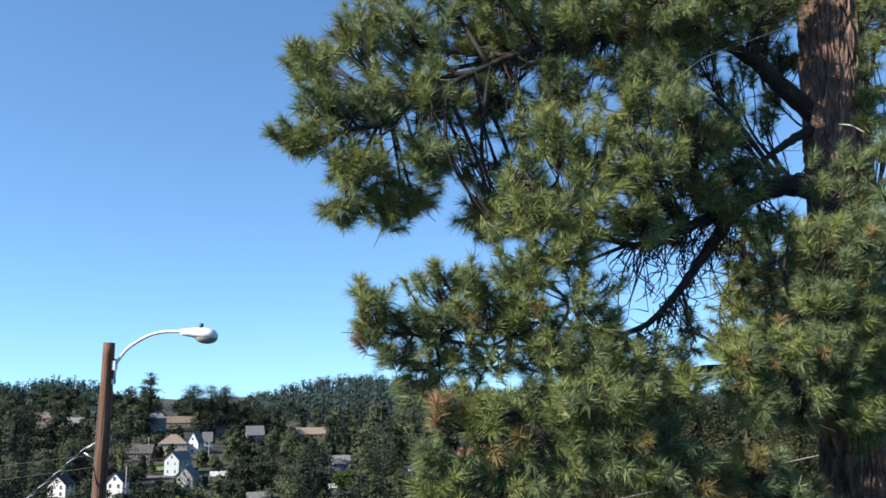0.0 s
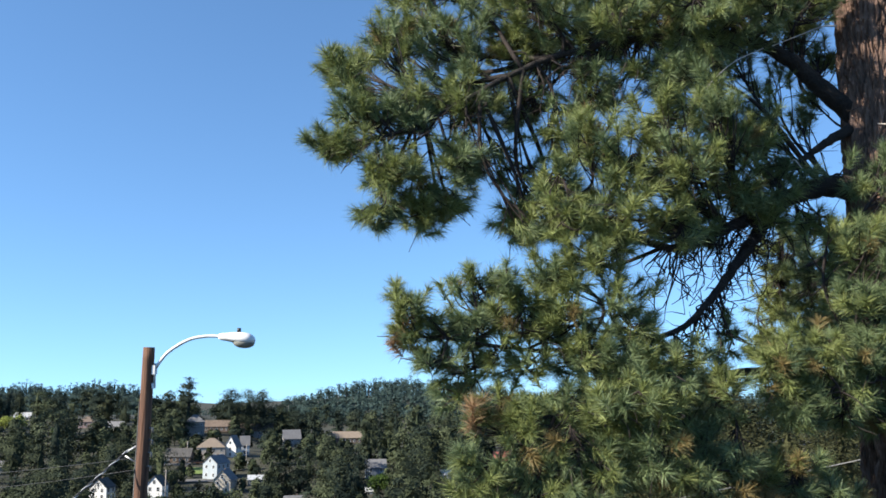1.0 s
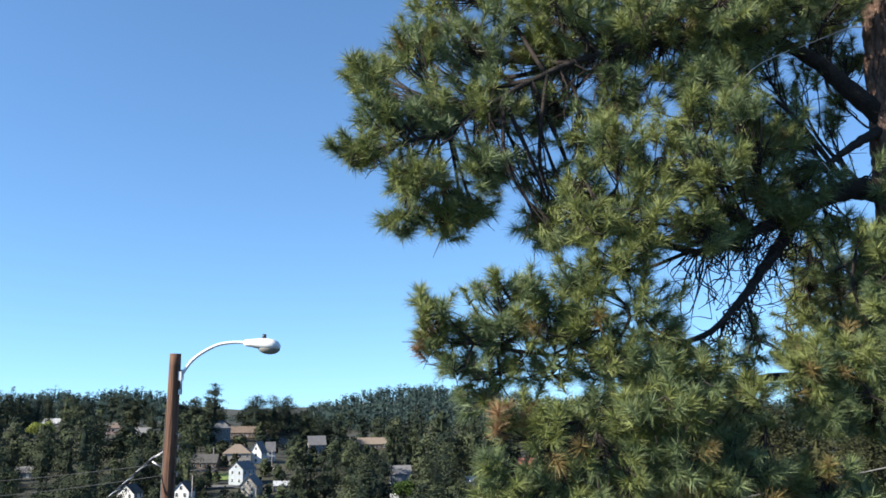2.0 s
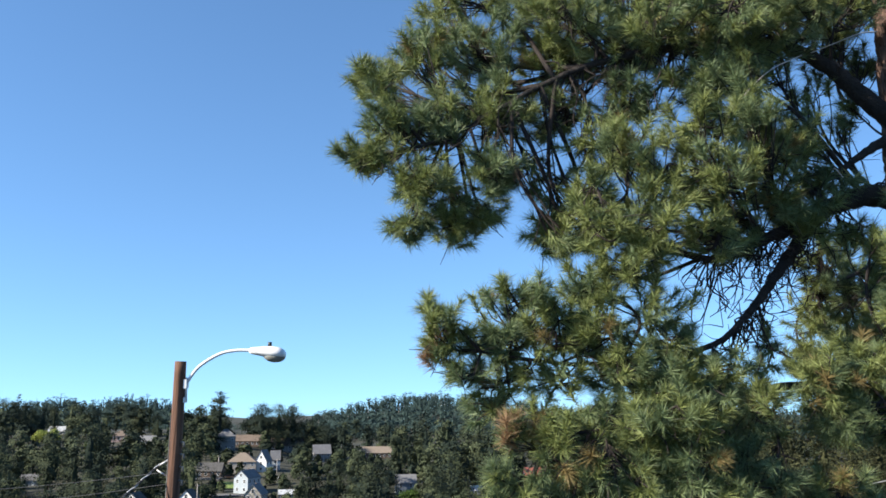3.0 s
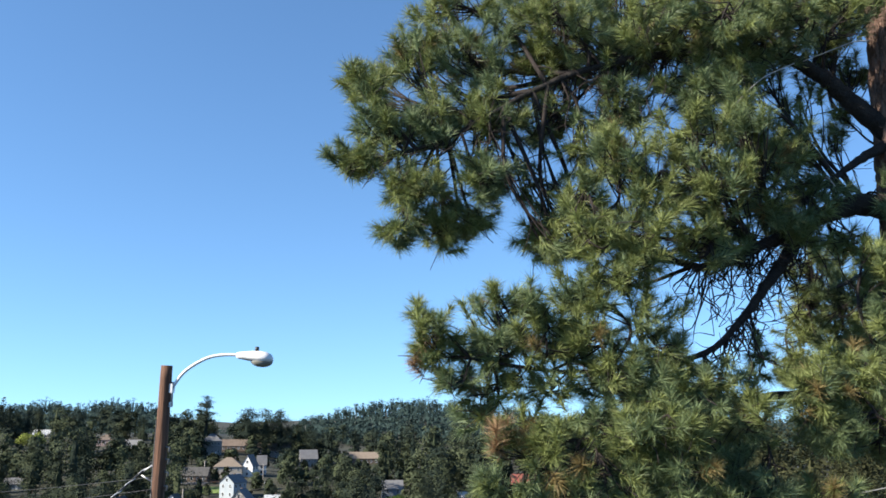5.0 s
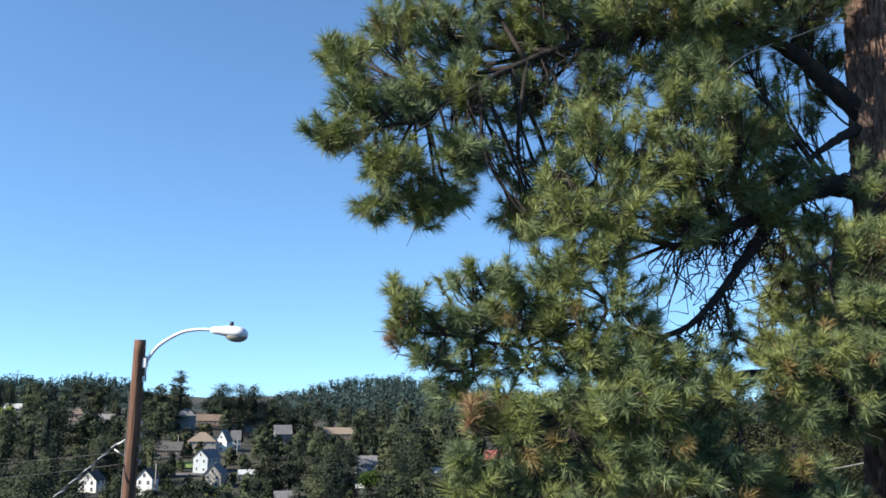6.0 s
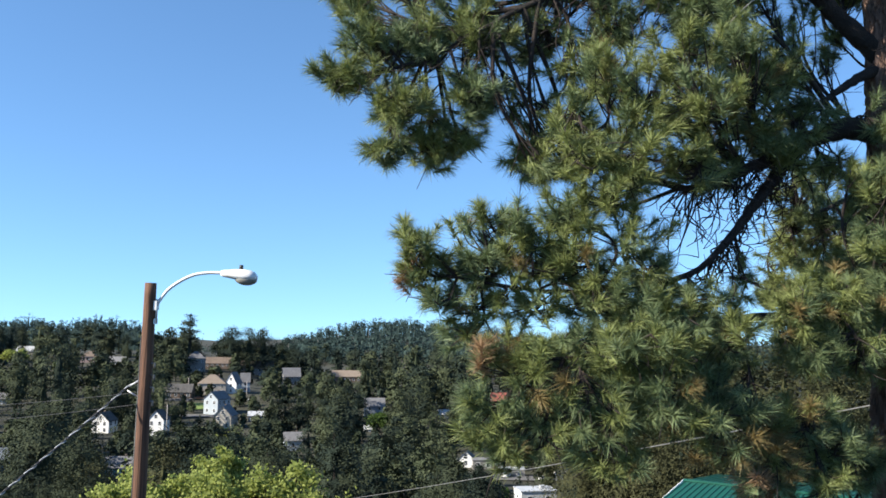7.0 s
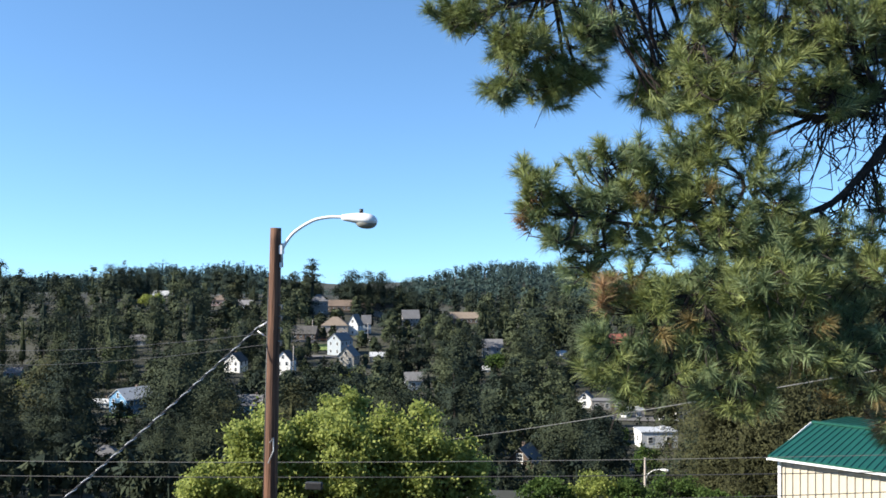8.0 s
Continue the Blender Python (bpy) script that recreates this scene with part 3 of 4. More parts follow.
broadleaf(-13.0, 34.5, 6.6, 2.1, 15000, 0.15, LEAF, 21, "tall leafy tree with bright yellow-green leaves")
broadleaf(-11.3, 35.8, 6.4, 1.9, 9000, 0.15, LEAF, 26, "leafy tree with bright yellow-green leaves")
broadleaf(-9.7, 35.4, 6.2, 2.0, 15000, 0.15, LEAF, 24, "tall leafy tree with bright yellow-green leaves")
broadleaf(-7.5, 36.2, 6.9, 1.9, 14000, 0.15, LEAF, 22, "leafy tree with bright yellow-green leaves")
broadleaf(-14.8, 33.5, 4.5, 1.7, 9000, 0.15, LEAF, 23, "low leafy tree with bright green leaves")
broadleaf(-5.8, 36.8, 5.6, 1.9, 11000, 0.15, LEAF, 25, "low leafy tree with bright green leaves")
broadleaf(-15.3, 55.0, 8.0, 1.8, 9000, 0.2, LEAF, 27, "slender leafy tree with yellow-green leaves below the town")
broadleaf(-2.6, 50.0, 2.3, 1.7, 3000, 0.15, LEAF_DARK, 61, "low leafy bush on the slope below the wires")
broadleaf(-0.2, 52.0, 2.7, 1.8, 3000, 0.15, LEAF, 62, "low leafy bush on the slope below the wires")
broadleaf(2.2, 51.0, 2.2, 1.7, 3000, 0.15, LEAF_DARK, 63, "low leafy bush on the slope below the wires")
broadleaf(4.4, 53.0, 2.6, 1.8, 3000, 0.15, LEAF_DARK, 64, "low leafy bush on the slope below the wires")
broadleaf(6.4, 50.0, 2.1, 1.5, 3000, 0.15, LEAF_DARK, 65, "low leafy bush on the slope below the wires")
broadleaf(-289.3, 562.0, 15.7, 8.4, 2600, 1.24, LEAF, 40, "leafy tree with rounded green crown in the valley")
broadleaf(-192.1, 339.0, 11.6, 4.2, 2600, 0.75, LEAF_DARK, 41, "leafy tree with rounded green crown in the valley")
broadleaf(-206.4, 327.5, 6.1, 4.1, 2600, 0.72, LEAF_DARK, 42, "leafy tree with rounded green crown in the valley")
broadleaf(-184.7, 268.5, 6.7, 4.2, 2600, 0.59, LEAF, 43, "leafy tree with rounded green crown in the valley")
broadleaf(-4.0, 129.0, 3.2, 2.8, 2600, 0.30, LEAF_DARK, 44, "leafy tree with rounded green crown in the valley")
broadleaf(-3.9, 70.0, 1.1, 0.9, 2600, 0.30, LEAF_DARK, 45, "leafy tree with rounded green crown in the valley")
broadleaf(-0.1, 138.0, 3.4, 2.6, 2600, 0.30, LEAF, 46, "leafy tree with rounded green crown in the valley")
broadleaf(-38.8, 367.5, 8.0, 6.4, 2600, 0.81, LEAF_DARK, 47, "leafy tree with rounded green crown in the valley")
broadleaf(9.5, 161.5, 6.0, 4.0, 2600, 0.36, LEAF_DARK, 48, "leafy tree with rounded green crown in the valley")
broadleaf(-81.0, 297.0, 7.8, 7.4, 2600, 0.65, LEAF, 49, "leafy tree with rounded green crown in the valley")
broadleaf(6.1, 209.5, 6.5, 1.8, 2600, 0.46, LEAF_DARK, 50, "leafy tree with rounded green crown in the valley")
broadleaf(-249.0, 541.0, 8.4, 5.4, 2600, 1.19, LEAF_DARK, 51, "leafy tree with rounded green crown in the valley")

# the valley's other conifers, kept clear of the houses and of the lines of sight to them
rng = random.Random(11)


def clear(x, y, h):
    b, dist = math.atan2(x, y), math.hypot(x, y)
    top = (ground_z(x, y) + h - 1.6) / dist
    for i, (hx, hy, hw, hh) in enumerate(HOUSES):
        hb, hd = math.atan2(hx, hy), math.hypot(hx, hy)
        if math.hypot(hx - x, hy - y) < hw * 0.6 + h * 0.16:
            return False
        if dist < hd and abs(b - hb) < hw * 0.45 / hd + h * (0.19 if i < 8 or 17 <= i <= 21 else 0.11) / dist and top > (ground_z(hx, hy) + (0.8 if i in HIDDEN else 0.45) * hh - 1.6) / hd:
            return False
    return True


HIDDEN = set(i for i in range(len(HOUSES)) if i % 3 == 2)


def low_crown(g, h, bare, spire, clumps, per, leaf):
    style = "spire" if g.random() < spire else "round"
    return conifer_crown(int(g.integers(1, 10 ** 6)), h, h * g.uniform(0.2, 0.36), g.uniform(*bare), style, clumps, per, leaf, 7 if clumps > 30 else 5)


spots, tries = [], 0
while len(spots) < 1500 and tries < 30000:
    tries += 1
    # an even share of trees for each step down from the skyline
    drop = rng.uniform(0.036, 0.27)
    u = math.tan(radians(rng.uniform(-44, 27)))
    y = next((d for d in range(100, 900, 3) if (1.6 - ground_z(u * d, d)) / d < drop and d > 120), 0)
    y = y + rng.uniform(-2, 10) if y else rng.uniform(480, 840)
    x = u * y
    h = rng.uniform(9, 16) if y < 300 else rng.uniform(14, 24) * (0.95 + 0.6 * noise.noise((x * 0.02, y * 0.012, 0.5)))
    if -0.312 < u < -0.292 and y > 590 or -0.29 < u < -0.235 and 375 < y < 470 and rng.random() < 0.5:
        continue
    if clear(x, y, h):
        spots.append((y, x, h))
for k in range(110):
    y, u, h = rng.uniform(520, 690), rng.uniform(-0.37, -0.2), rng.uniform(10, 16)
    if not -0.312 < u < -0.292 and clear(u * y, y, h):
        spots.append((y, u * y, h))
for k in range(420):
    y, u, h = rng.uniform(330, 650), rng.uniform(-0.42, 0.04), rng.uniform(2.5, 8)
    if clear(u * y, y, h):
        spots.append((y, u * y, h))
for k in range(90):
    y, u, h = rng.uniform(46, 73), rng.uniform(-0.8, -0.37), rng.uniform(4.0, 6.5)
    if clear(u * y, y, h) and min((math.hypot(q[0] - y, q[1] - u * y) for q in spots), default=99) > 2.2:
        spots.append((y, u * y, h))
for k in range(260):
    y = rng.uniform(74, 122)
    u = rng.uniform(-0.66, 0.02)
    h = rng.uniform(8, 13)
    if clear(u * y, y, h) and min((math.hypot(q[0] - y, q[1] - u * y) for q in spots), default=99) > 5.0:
        spots.append((y, u * y, h))
spots.sort()
for y, x, h in spots[:190]:
    plant(rng.randrange(7), x, y, h, rng.uniform(0, 360), rng.uniform(0.95, 1.35))


def woods(name, rows, mats, label, seed, bare=(0.05, 0.28), spire=0.2):
    """Many trees as one mass: a thin trunk and a clumpy crown each."""
    g = np.random.default_rng(seed)
    all_v, all_f, index, at = [], [], [], 0
    for y, x, h in rows:
        near = y < 420
        v, f = low_crown(g, h, bare, spire, *((12, 7, h * 0.13) if h < 4 else (38, 28, 0.62) if near else (28, 22, 1.15) if y < 860 else (11, 7, 1.5)))
        z = ground_z(x, y)
        v = v + (x, y, z)
        r = h * 0.014
        tr = np.array([(x - r, y - r, z - 1), (x + r, y - r, z - 1), (x, y + r, z - 1), (x, y, z + h * 0.95)])
        all_v += [v, tr]
        all_f += [f + at, np.array([(0, 1, 3), (1, 2, 3), (2, 0, 3)]) + at + len(v)]
        index += [int(g.integers(0, len(mats) - 1))] * len(f) + [len(mats) - 1] * 3
        at += len(v) + 4
    me = mesh_of(name, np.concatenate(all_v), np.concatenate(all_f), mats, index)
    tagged(new(name, me), label, "forest", kind="stuff")


brush = []
while len(brush) < 1500:
    y = rng.uniform(44, 260)
    u = rng.uniform(-0.85, 0.3)
    h = rng.uniform(1.4, 3.6)
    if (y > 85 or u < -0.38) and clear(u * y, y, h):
        brush.append((y, u * y, h))
for k in range(700):
    y, u, h = rng.uniform(44, 110), rng.uniform(-0.85, -0.36), rng.uniform(1.2, 3.2)
    if clear(u * y, y, h):
        brush.append((y, u * y, h))
woods("undergrowth", brush, [CONIFER, CONIFER_B, LIMB], "low dark brush covering the valley slope", 9)
woods("forest", spots[190:], [CONIFER, CONIFER_B, CONIFER_C, LIMB], "dense dark conifers covering the town's hillside", 3)
g = np.random.default_rng(4)
ridge = [(float(y), float(g.uniform(-0.72, 0.45) * y), float(g.uniform(13, 20))) for y in g.uniform(860, 1290, 3900)]
ridge += [(float(y), float(g.uniform(-0.72, 0.45) * y), float(g.uniform(15, 25))) for y in g.uniform(1230, 1290, 500)]
woods("ridge_forest", ridge, [CONIFER_FAR, CONIFER_FAR, LIMB], "conifer forest along the far ridge, tinted blue-green for haze", 5, spire=0.75)
crest = [(float(y), float(g.uniform(-0.215, 0.03) * y), float(g.uniform(18, 27))) for y in g.uniform(1250, 1275, 130)]
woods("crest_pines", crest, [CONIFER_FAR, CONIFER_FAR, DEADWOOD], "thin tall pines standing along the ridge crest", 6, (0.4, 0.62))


# ---- street lamp on its wooden pole ----
def street_lamp(x, y, top, base, label, pole_mat, r0, r1, lean=0.0, arm_drop=0.0):
    ob = thing("street_lamp", pose(x - math.tan(radians(lean)) * (top - base), y, base, 0, lean, 0), label, "street lamp")
    h = top - base
    bm = bmesh.new()
    rings = []
    g = random.Random(5)
    for i in range(41):
        z = -0.5 + (h + 0.5) * i / 40
        r = r1 + (r0 - r1) * i / 40
        if i == 40:
            r *= 0.985
        rings.append([bm.verts.new(((r * (1 + g.uniform(-0.02, 0.02))) * math.cos(k * math.pi / 10), (r * (1 + g.uniform(-0.02, 0.02))) * math.sin(k * math.pi / 10), z)) for k in range(20)])
    for a, b in zip(rings, rings[1:]):
        for k in range(20):
            bm.faces.new((a[k], a[(k + 1) % 20], b[(k + 1) % 20], b[k]))
    bm.faces.new(rings[-1])
    part("pole", from_bm("pole", bm, pole_mat, True), ob, "weathered round timber pole")
    h -= arm_drop
    t = Tubes()
    line = glide([(r0, 0, h - 0.52), (r0 + 0.035, 0, h - 0.4), (r0 + 0.25, 0, h - 0.1), (r0 + 0.62, 0, h + 0.14), (r0 + 0.95, 0, h + 0.22), (r0 + 1.3, 0, h + 0.225)], 8)
    t.add(line, 0.03, 0.03, 12)
    arm = part("arm", t.mesh("arm", LAMPWHITE), ob, "curved pale steel arm")
    part("bracket", boxes("bracket", LAMPWHITE, ((0.06, 0.14, 0.17), (r0 + 0.02, 0, h - 0.42))), arm)
    part("lower_bracket", boxes("lower_bracket", GALV, ((0.04, 0.11, 0.1), (r0 + 0.02, 0, h - 0.72))), arm)
    t = Tubes()
    t.add([(r0 + 0.03, 0, h - 0.3), (r0 + 0.03, 0, h - 0.75)], 0.022, 0.022, 8)
    part("strap", t.mesh("strap", GALV), arm)
    # luminaire: a lofted shell, flat beneath, that swells towards its front
    start = r0 + 1.22
    sections = [(0.0, 0.05, 0.055, 0.0), (0.05, 0.085, 0.075, -0.005), (0.16, 0.115, 0.09, -0.01), (0.3, 0.145, 0.115, -0.02), (0.44, 0.17, 0.13, -0.035), (0.56, 0.165, 0.125, -0.045), (0.65, 0.125, 0.09, -0.055), (0.69, 0.05, 0.04, -0.06)]
    bm = bmesh.new()
    rings = []
    for sx, wy, hz, dz in sections:
        ring = []
        for k in range(18):
            a = 2 * math.pi * k / 18
            zz = math.sin(a) * hz * (1.0 if math.sin(a) > 0 else 0.8)
            ring.append(bm.verts.new((start + sx, math.cos(a) * wy, h + 0.215 + dz + zz)))
        rings.append(ring)
    for a, b in zip(rings, rings[1:]):
        for k in range(18):
            bm.faces.new((a[k], a[(k + 1) % 18], b[(k + 1) % 18], b[k]))
    bm.faces.new(list(reversed(rings[0])))
    bm.faces.new(rings[-1])
    head = part("lamp_head", from_bm("lamp_head", bm, LAMPWHITE, True), ob, "white cobra-head luminaire")
    bm = bmesh.new()
    bmesh.ops.create_uvsphere(bm, u_segments=16, v_segments=10, radius=1.0, matrix=pose(start + 0.48, 0, h + 0.12, 0, 3, 0) @ Matrix.Diagonal((0.215, 0.15, 0.115, 1)))
    part("lens", from_bm("lens", bm, LENS, True), head, "greyish glass refractor bowl")
    bm = bmesh.new()
    bmesh.ops.create_cone(bm, cap_ends=True, segments=14, radius1=0.04, radius2=0.036, depth=0.085, matrix=pose(start + 0.38, 0, h + 0.345))
    part("photocell", from_bm("photocell", bm, BLACK, True), head, "black photocell on top")
    return ob


LAMP_X, LAMP_Y, LAMP_TOP = -6.2, 17.0, 2.17
lamp = street_lamp(LAMP_X, LAMP_Y, LAMP_TOP, ground_z(LAMP_X, LAMP_Y), "white cobra-head street lamp on a brown timber pole", POLEWOOD, 0.108, 0.15, 0.9)
h = LAMP_TOP - ground_z(LAMP_X, LAMP_Y)
t = Tubes()
t.add([(-0.1, -0.06, h - 1.0), (-0.135, -0.06, 0.2)], 0.014, 0.014, 6)
part("ground_wire", t.mesh("ground_wire", BLACK), lamp, "dark wire stapled down the pole")
t = Tubes()
t.add([(-0.1, 0, h - 2.15), (-0.32, -0.03, h - 2.02)], 0.016, 0.014, 6)
t.add([(-0.1, 0, h - 1.82), (-0.3, -0.03, h - 1.95)], 0.02, 0.014, 6)
part("cable_bracket", t.mesh("cable_bracket", GALV), lamp)
for dz in (1.5, 1.72, 1.95, 2.2):
    t = Tubes()
    t.add([(0.1, -0.03, h - dz), (0.17, -0.04, h - dz), (0.17, -0.04, h - dz - 0.09)], 0.018, 0.024, 7)
    part("insulator", t.mesh("insulator", CABLE), lamp)
t = Tubes()
t.add([(0.02, -0.16, h - 4.15), (0.09, -0.15, h - 4.05), (0.1, -0.15, h - 4.3), (0.0, -0.16, h - 4.55)], 0.012, 0.012, 6)
part("pole_clip", t.mesh("pole_clip", GALV), lamp)


def cable(a, b, sag, r, mat, label, name="cable"):
    a, b = np.array(a, float), np.array(b, float)
    line = [a + (b - a) * s - np.array((0, 0, 4 * sag * s * (1 - s))) for s in np.linspace(0, 1, 33)]
    t = Tubes()
    t.add(line, r, r, 6)
    return tagged(new(name, t.mesh(name, mat)), label, "cable")


drop = thing("service_cable", pose(-6.5, 17.0, 0.27), "thick pale and dark twisted service cable down from the pole", "cable")
for turn, mat in ((0, GALV), (120, CABLE_DARK), (240, CABLE_DARK)):
    t = Tubes()
    t.add([(-2.8 * s + 0.014 * math.cos(s * 110 + radians(turn)), -3.5 * s, -3.25 * s - 0.2 * s * (1 - s) + 0.014 * math.sin(s * 110 + radians(turn))) for s in np.linspace(0, 1, 240)], 0.0095, 0.0095, 5)
    part("strand", t.mesh("strand", mat), drop)
cable((-6.33, 17.05, 0.12), (-36, 42.0, -2.6), 0.5, 0.0045, CABLE_DARK, "thin pale wire leaving the pole over the valley")
cable((-6.33, 17.05, -0.1), (-36, 42.0, -3.2), 0.6, 0.0045, CABLE_DARK, "thin pale wire leaving the pole over the valley")
cable((-26.0, 26.0, -5.0), (14.0, 26.0, -3.2), 0.25, 0.009, CABLE, "grey overhead wire across the slope")
cable((-24.0, 22.2, -4.5), (12.0, 22.2, -2.9), 0.2, 0.012, CABLE_DARK, "dark overhead telephone wire")
cable((-7.0, 45.0, -7.41), (9.04, 9.9, 1.8), 0.12, 0.0115, CABLE, "bright overhead service cable rising past the pine")
cable((-2.2, 24.0, -4.75), (14.0, 24.0, -3.4), 0.15, 0.012, CABLE_DARK, "dark overhead telephone wire")
tagged(new("splice_box", boxes("splice_box", BLACK, ((0.45, 0.12, 0.2), (-7.04, 22.2, -4.16), 0, 0.03))), "black cable splice box hung on the wire", "splice box")


# ---- metal building with the green roof ----
def metal_building():
    turn, over = -29.0, 0.4
    corner = pose(7.47, 42.0, 0, 0, 0, turn) @ Vector((over, over, 0))
    x, y = corner.x, corner.y
    w, d, eave = 22.0, 12.2, -7.1
    z = ground_z(x + 8, y) - 1.0
    wall_h, roof_h = eave - z, 0.52
    ob = thing("metal_building", pose(x, y, z, 0, 0, turn), "cream ribbed metal building with a dark green roof", "building")
    # the near corner is the origin; the long wall runs along +x
    part("wall", boxes("wall", RIBWALL, ((w, 0.1, wall_h), (w / 2, 0.05, wall_h / 2)), ((0.1, d - 0.2, wall_h), (0.05, d / 2, wall_h / 2)), ((w, 0.1, wall_h), (w / 2, d - 0.05, wall_h / 2)), ((0.1, d - 0.2, wall_h), (w - 0.05, d / 2, wall_h / 2))), ob)
    rib = boxes("wall_rib", RIBWALL, ((0.06, 0.04, wall_h - 0.1), (0, -0.02, wall_h / 2)))
    for k in range(int(w / 0.32)):
        part("wall_rib", rib, ob, "", pose(0.2 + 0.32 * k, 0, 0))
    bm = bmesh.new()
    for sx in (0, w):
        bm.faces.new([bm.verts.new(c) for c in ((sx, 0, wall_h), (sx, d, wall_h), (sx, d / 2, wall_h + roof_h))])
    part("gable_wall", from_bm("gable_wall", bm, RIBWALL), ob)
    slope = math.atan2(roof_h, d / 2)
    run = math.hypot(d / 2, roof_h) + over
    for side, rz, ox, oy in ((0, 0, 0, 0), (1, 180, w, d)):
        m = pose(ox, oy, wall_h, 0, 0, rz) @ pose(0, 0, 0.06, math.degrees(slope), 0, 0)
        slab = part("roof_panel", boxes("roof_panel", GREENROOF, ((w + 2 * over, run, 0.06), (w / 2, run / 2 - over, 0.0))), ob, "", m)
        rib = boxes("roof_rib", GREENROOF, ((0.05, run, 0.04), (0, run / 2 - over, 0.045)))
        for k in range(int((w + 2 * over) / 0.3)):
            part("roof_rib", rib, slab, "", pose(-over + 0.1 + 0.3 * k, 0, 0))
    part("ridge_cap", boxes("ridge_cap", GREENROOF, ((w + 2 * over, 0.3, 0.08), (w / 2, d / 2, wall_h + roof_h + 0.14))), ob)
    part("eave_trim", boxes("eave_trim", TRIMWHITE, ((w + 2 * over, 0.05, 0.09), (w / 2, -over - 0.01, wall_h - 0.06))), ob, "white eave trim")
    t = Tubes()
    t.add([(-over - 0.02, -over, wall_h - 0.1), (-over - 0.02, d / 2, wall_h + roof_h + 0.12)], 0.05, 0.05, 4)
    part("verge_trim", t.mesh("verge_trim", TRIMWHITE, False), ob)
    part("corner_trim", boxes("corner_trim", TRIMWHITE, ((0.14, 0.14, wall_h - 0.2), (0.0, 0.0, wall_h / 2), 0, 0.01)), ob)


metal_building()
far_lamp = street_lamp(4.25, 80.0, -15.4, ground_z(4.25, 80.0), "slim street lamp on a pale pole in the valley", DEADWOOD, 0.09, 0.12, 0.0, 1.2)


# ---- the big pine in the foreground ----
PINE_X, PINE_Y = 3.86, 8.5
pine = thing("ponderosa_pine", pose(0, 0, 0), "tall ponderosa pine with drooping boughs and long needles", "tree")


def pine_trunk():
    g = np.random.default_rng(8)
    rings, sides = 360, 180
    z0, z1 = ground_z(PINE_X, PINE_Y) - 0.4, 11.0
    verts = []
    for i in range(rings):
        z = z0 + (z1 - z0) * i / (rings - 1)
        r = 0.312 - 0.003 * (z - 0.5)
        for k in range(sides):
            a = 2 * math.pi * k / sides
            p = Vector((math.cos(a) * 3.2, math.sin(a) * 3.2, z * 1.6))
            wob = Vector((noise.noise(p * 2), noise.noise(p * 2 + Vector((9, 0, 0))), noise.noise(p * 2 + Vector((0, 9, 0))))) * 0.5
            cell = noise.voronoi(Vector((math.cos(a) * 5.5, math.sin(a) * 5.5, z * 3.2)) + wob)[0]
            groove = min(1.0, (cell[1] - cell[0]) / 0.3)
            flake = noise.noise(Vector((math.cos(a) * 16, math.sin(a) * 16, z * 6)))
            q = r + 0.042 * groove + 0.014 * flake - 0.03
            verts.append((PINE_X + q * math.cos(a), PINE_Y + q * math.sin(a), z))
    faces = [(i * sides + k, i * sides + (k + 1) % sides, (i + 1) * sides + (k + 1) % sides, (i + 1) * sides + k) for i in range(rings - 1) for k in range(sides)]
    part("trunk", mesh_of("trunk", verts, faces, [BARK], smooth=False), pine, "reddish-brown plated bark")


pine_trunk()
NEEDLES = 135
bough_count = 0


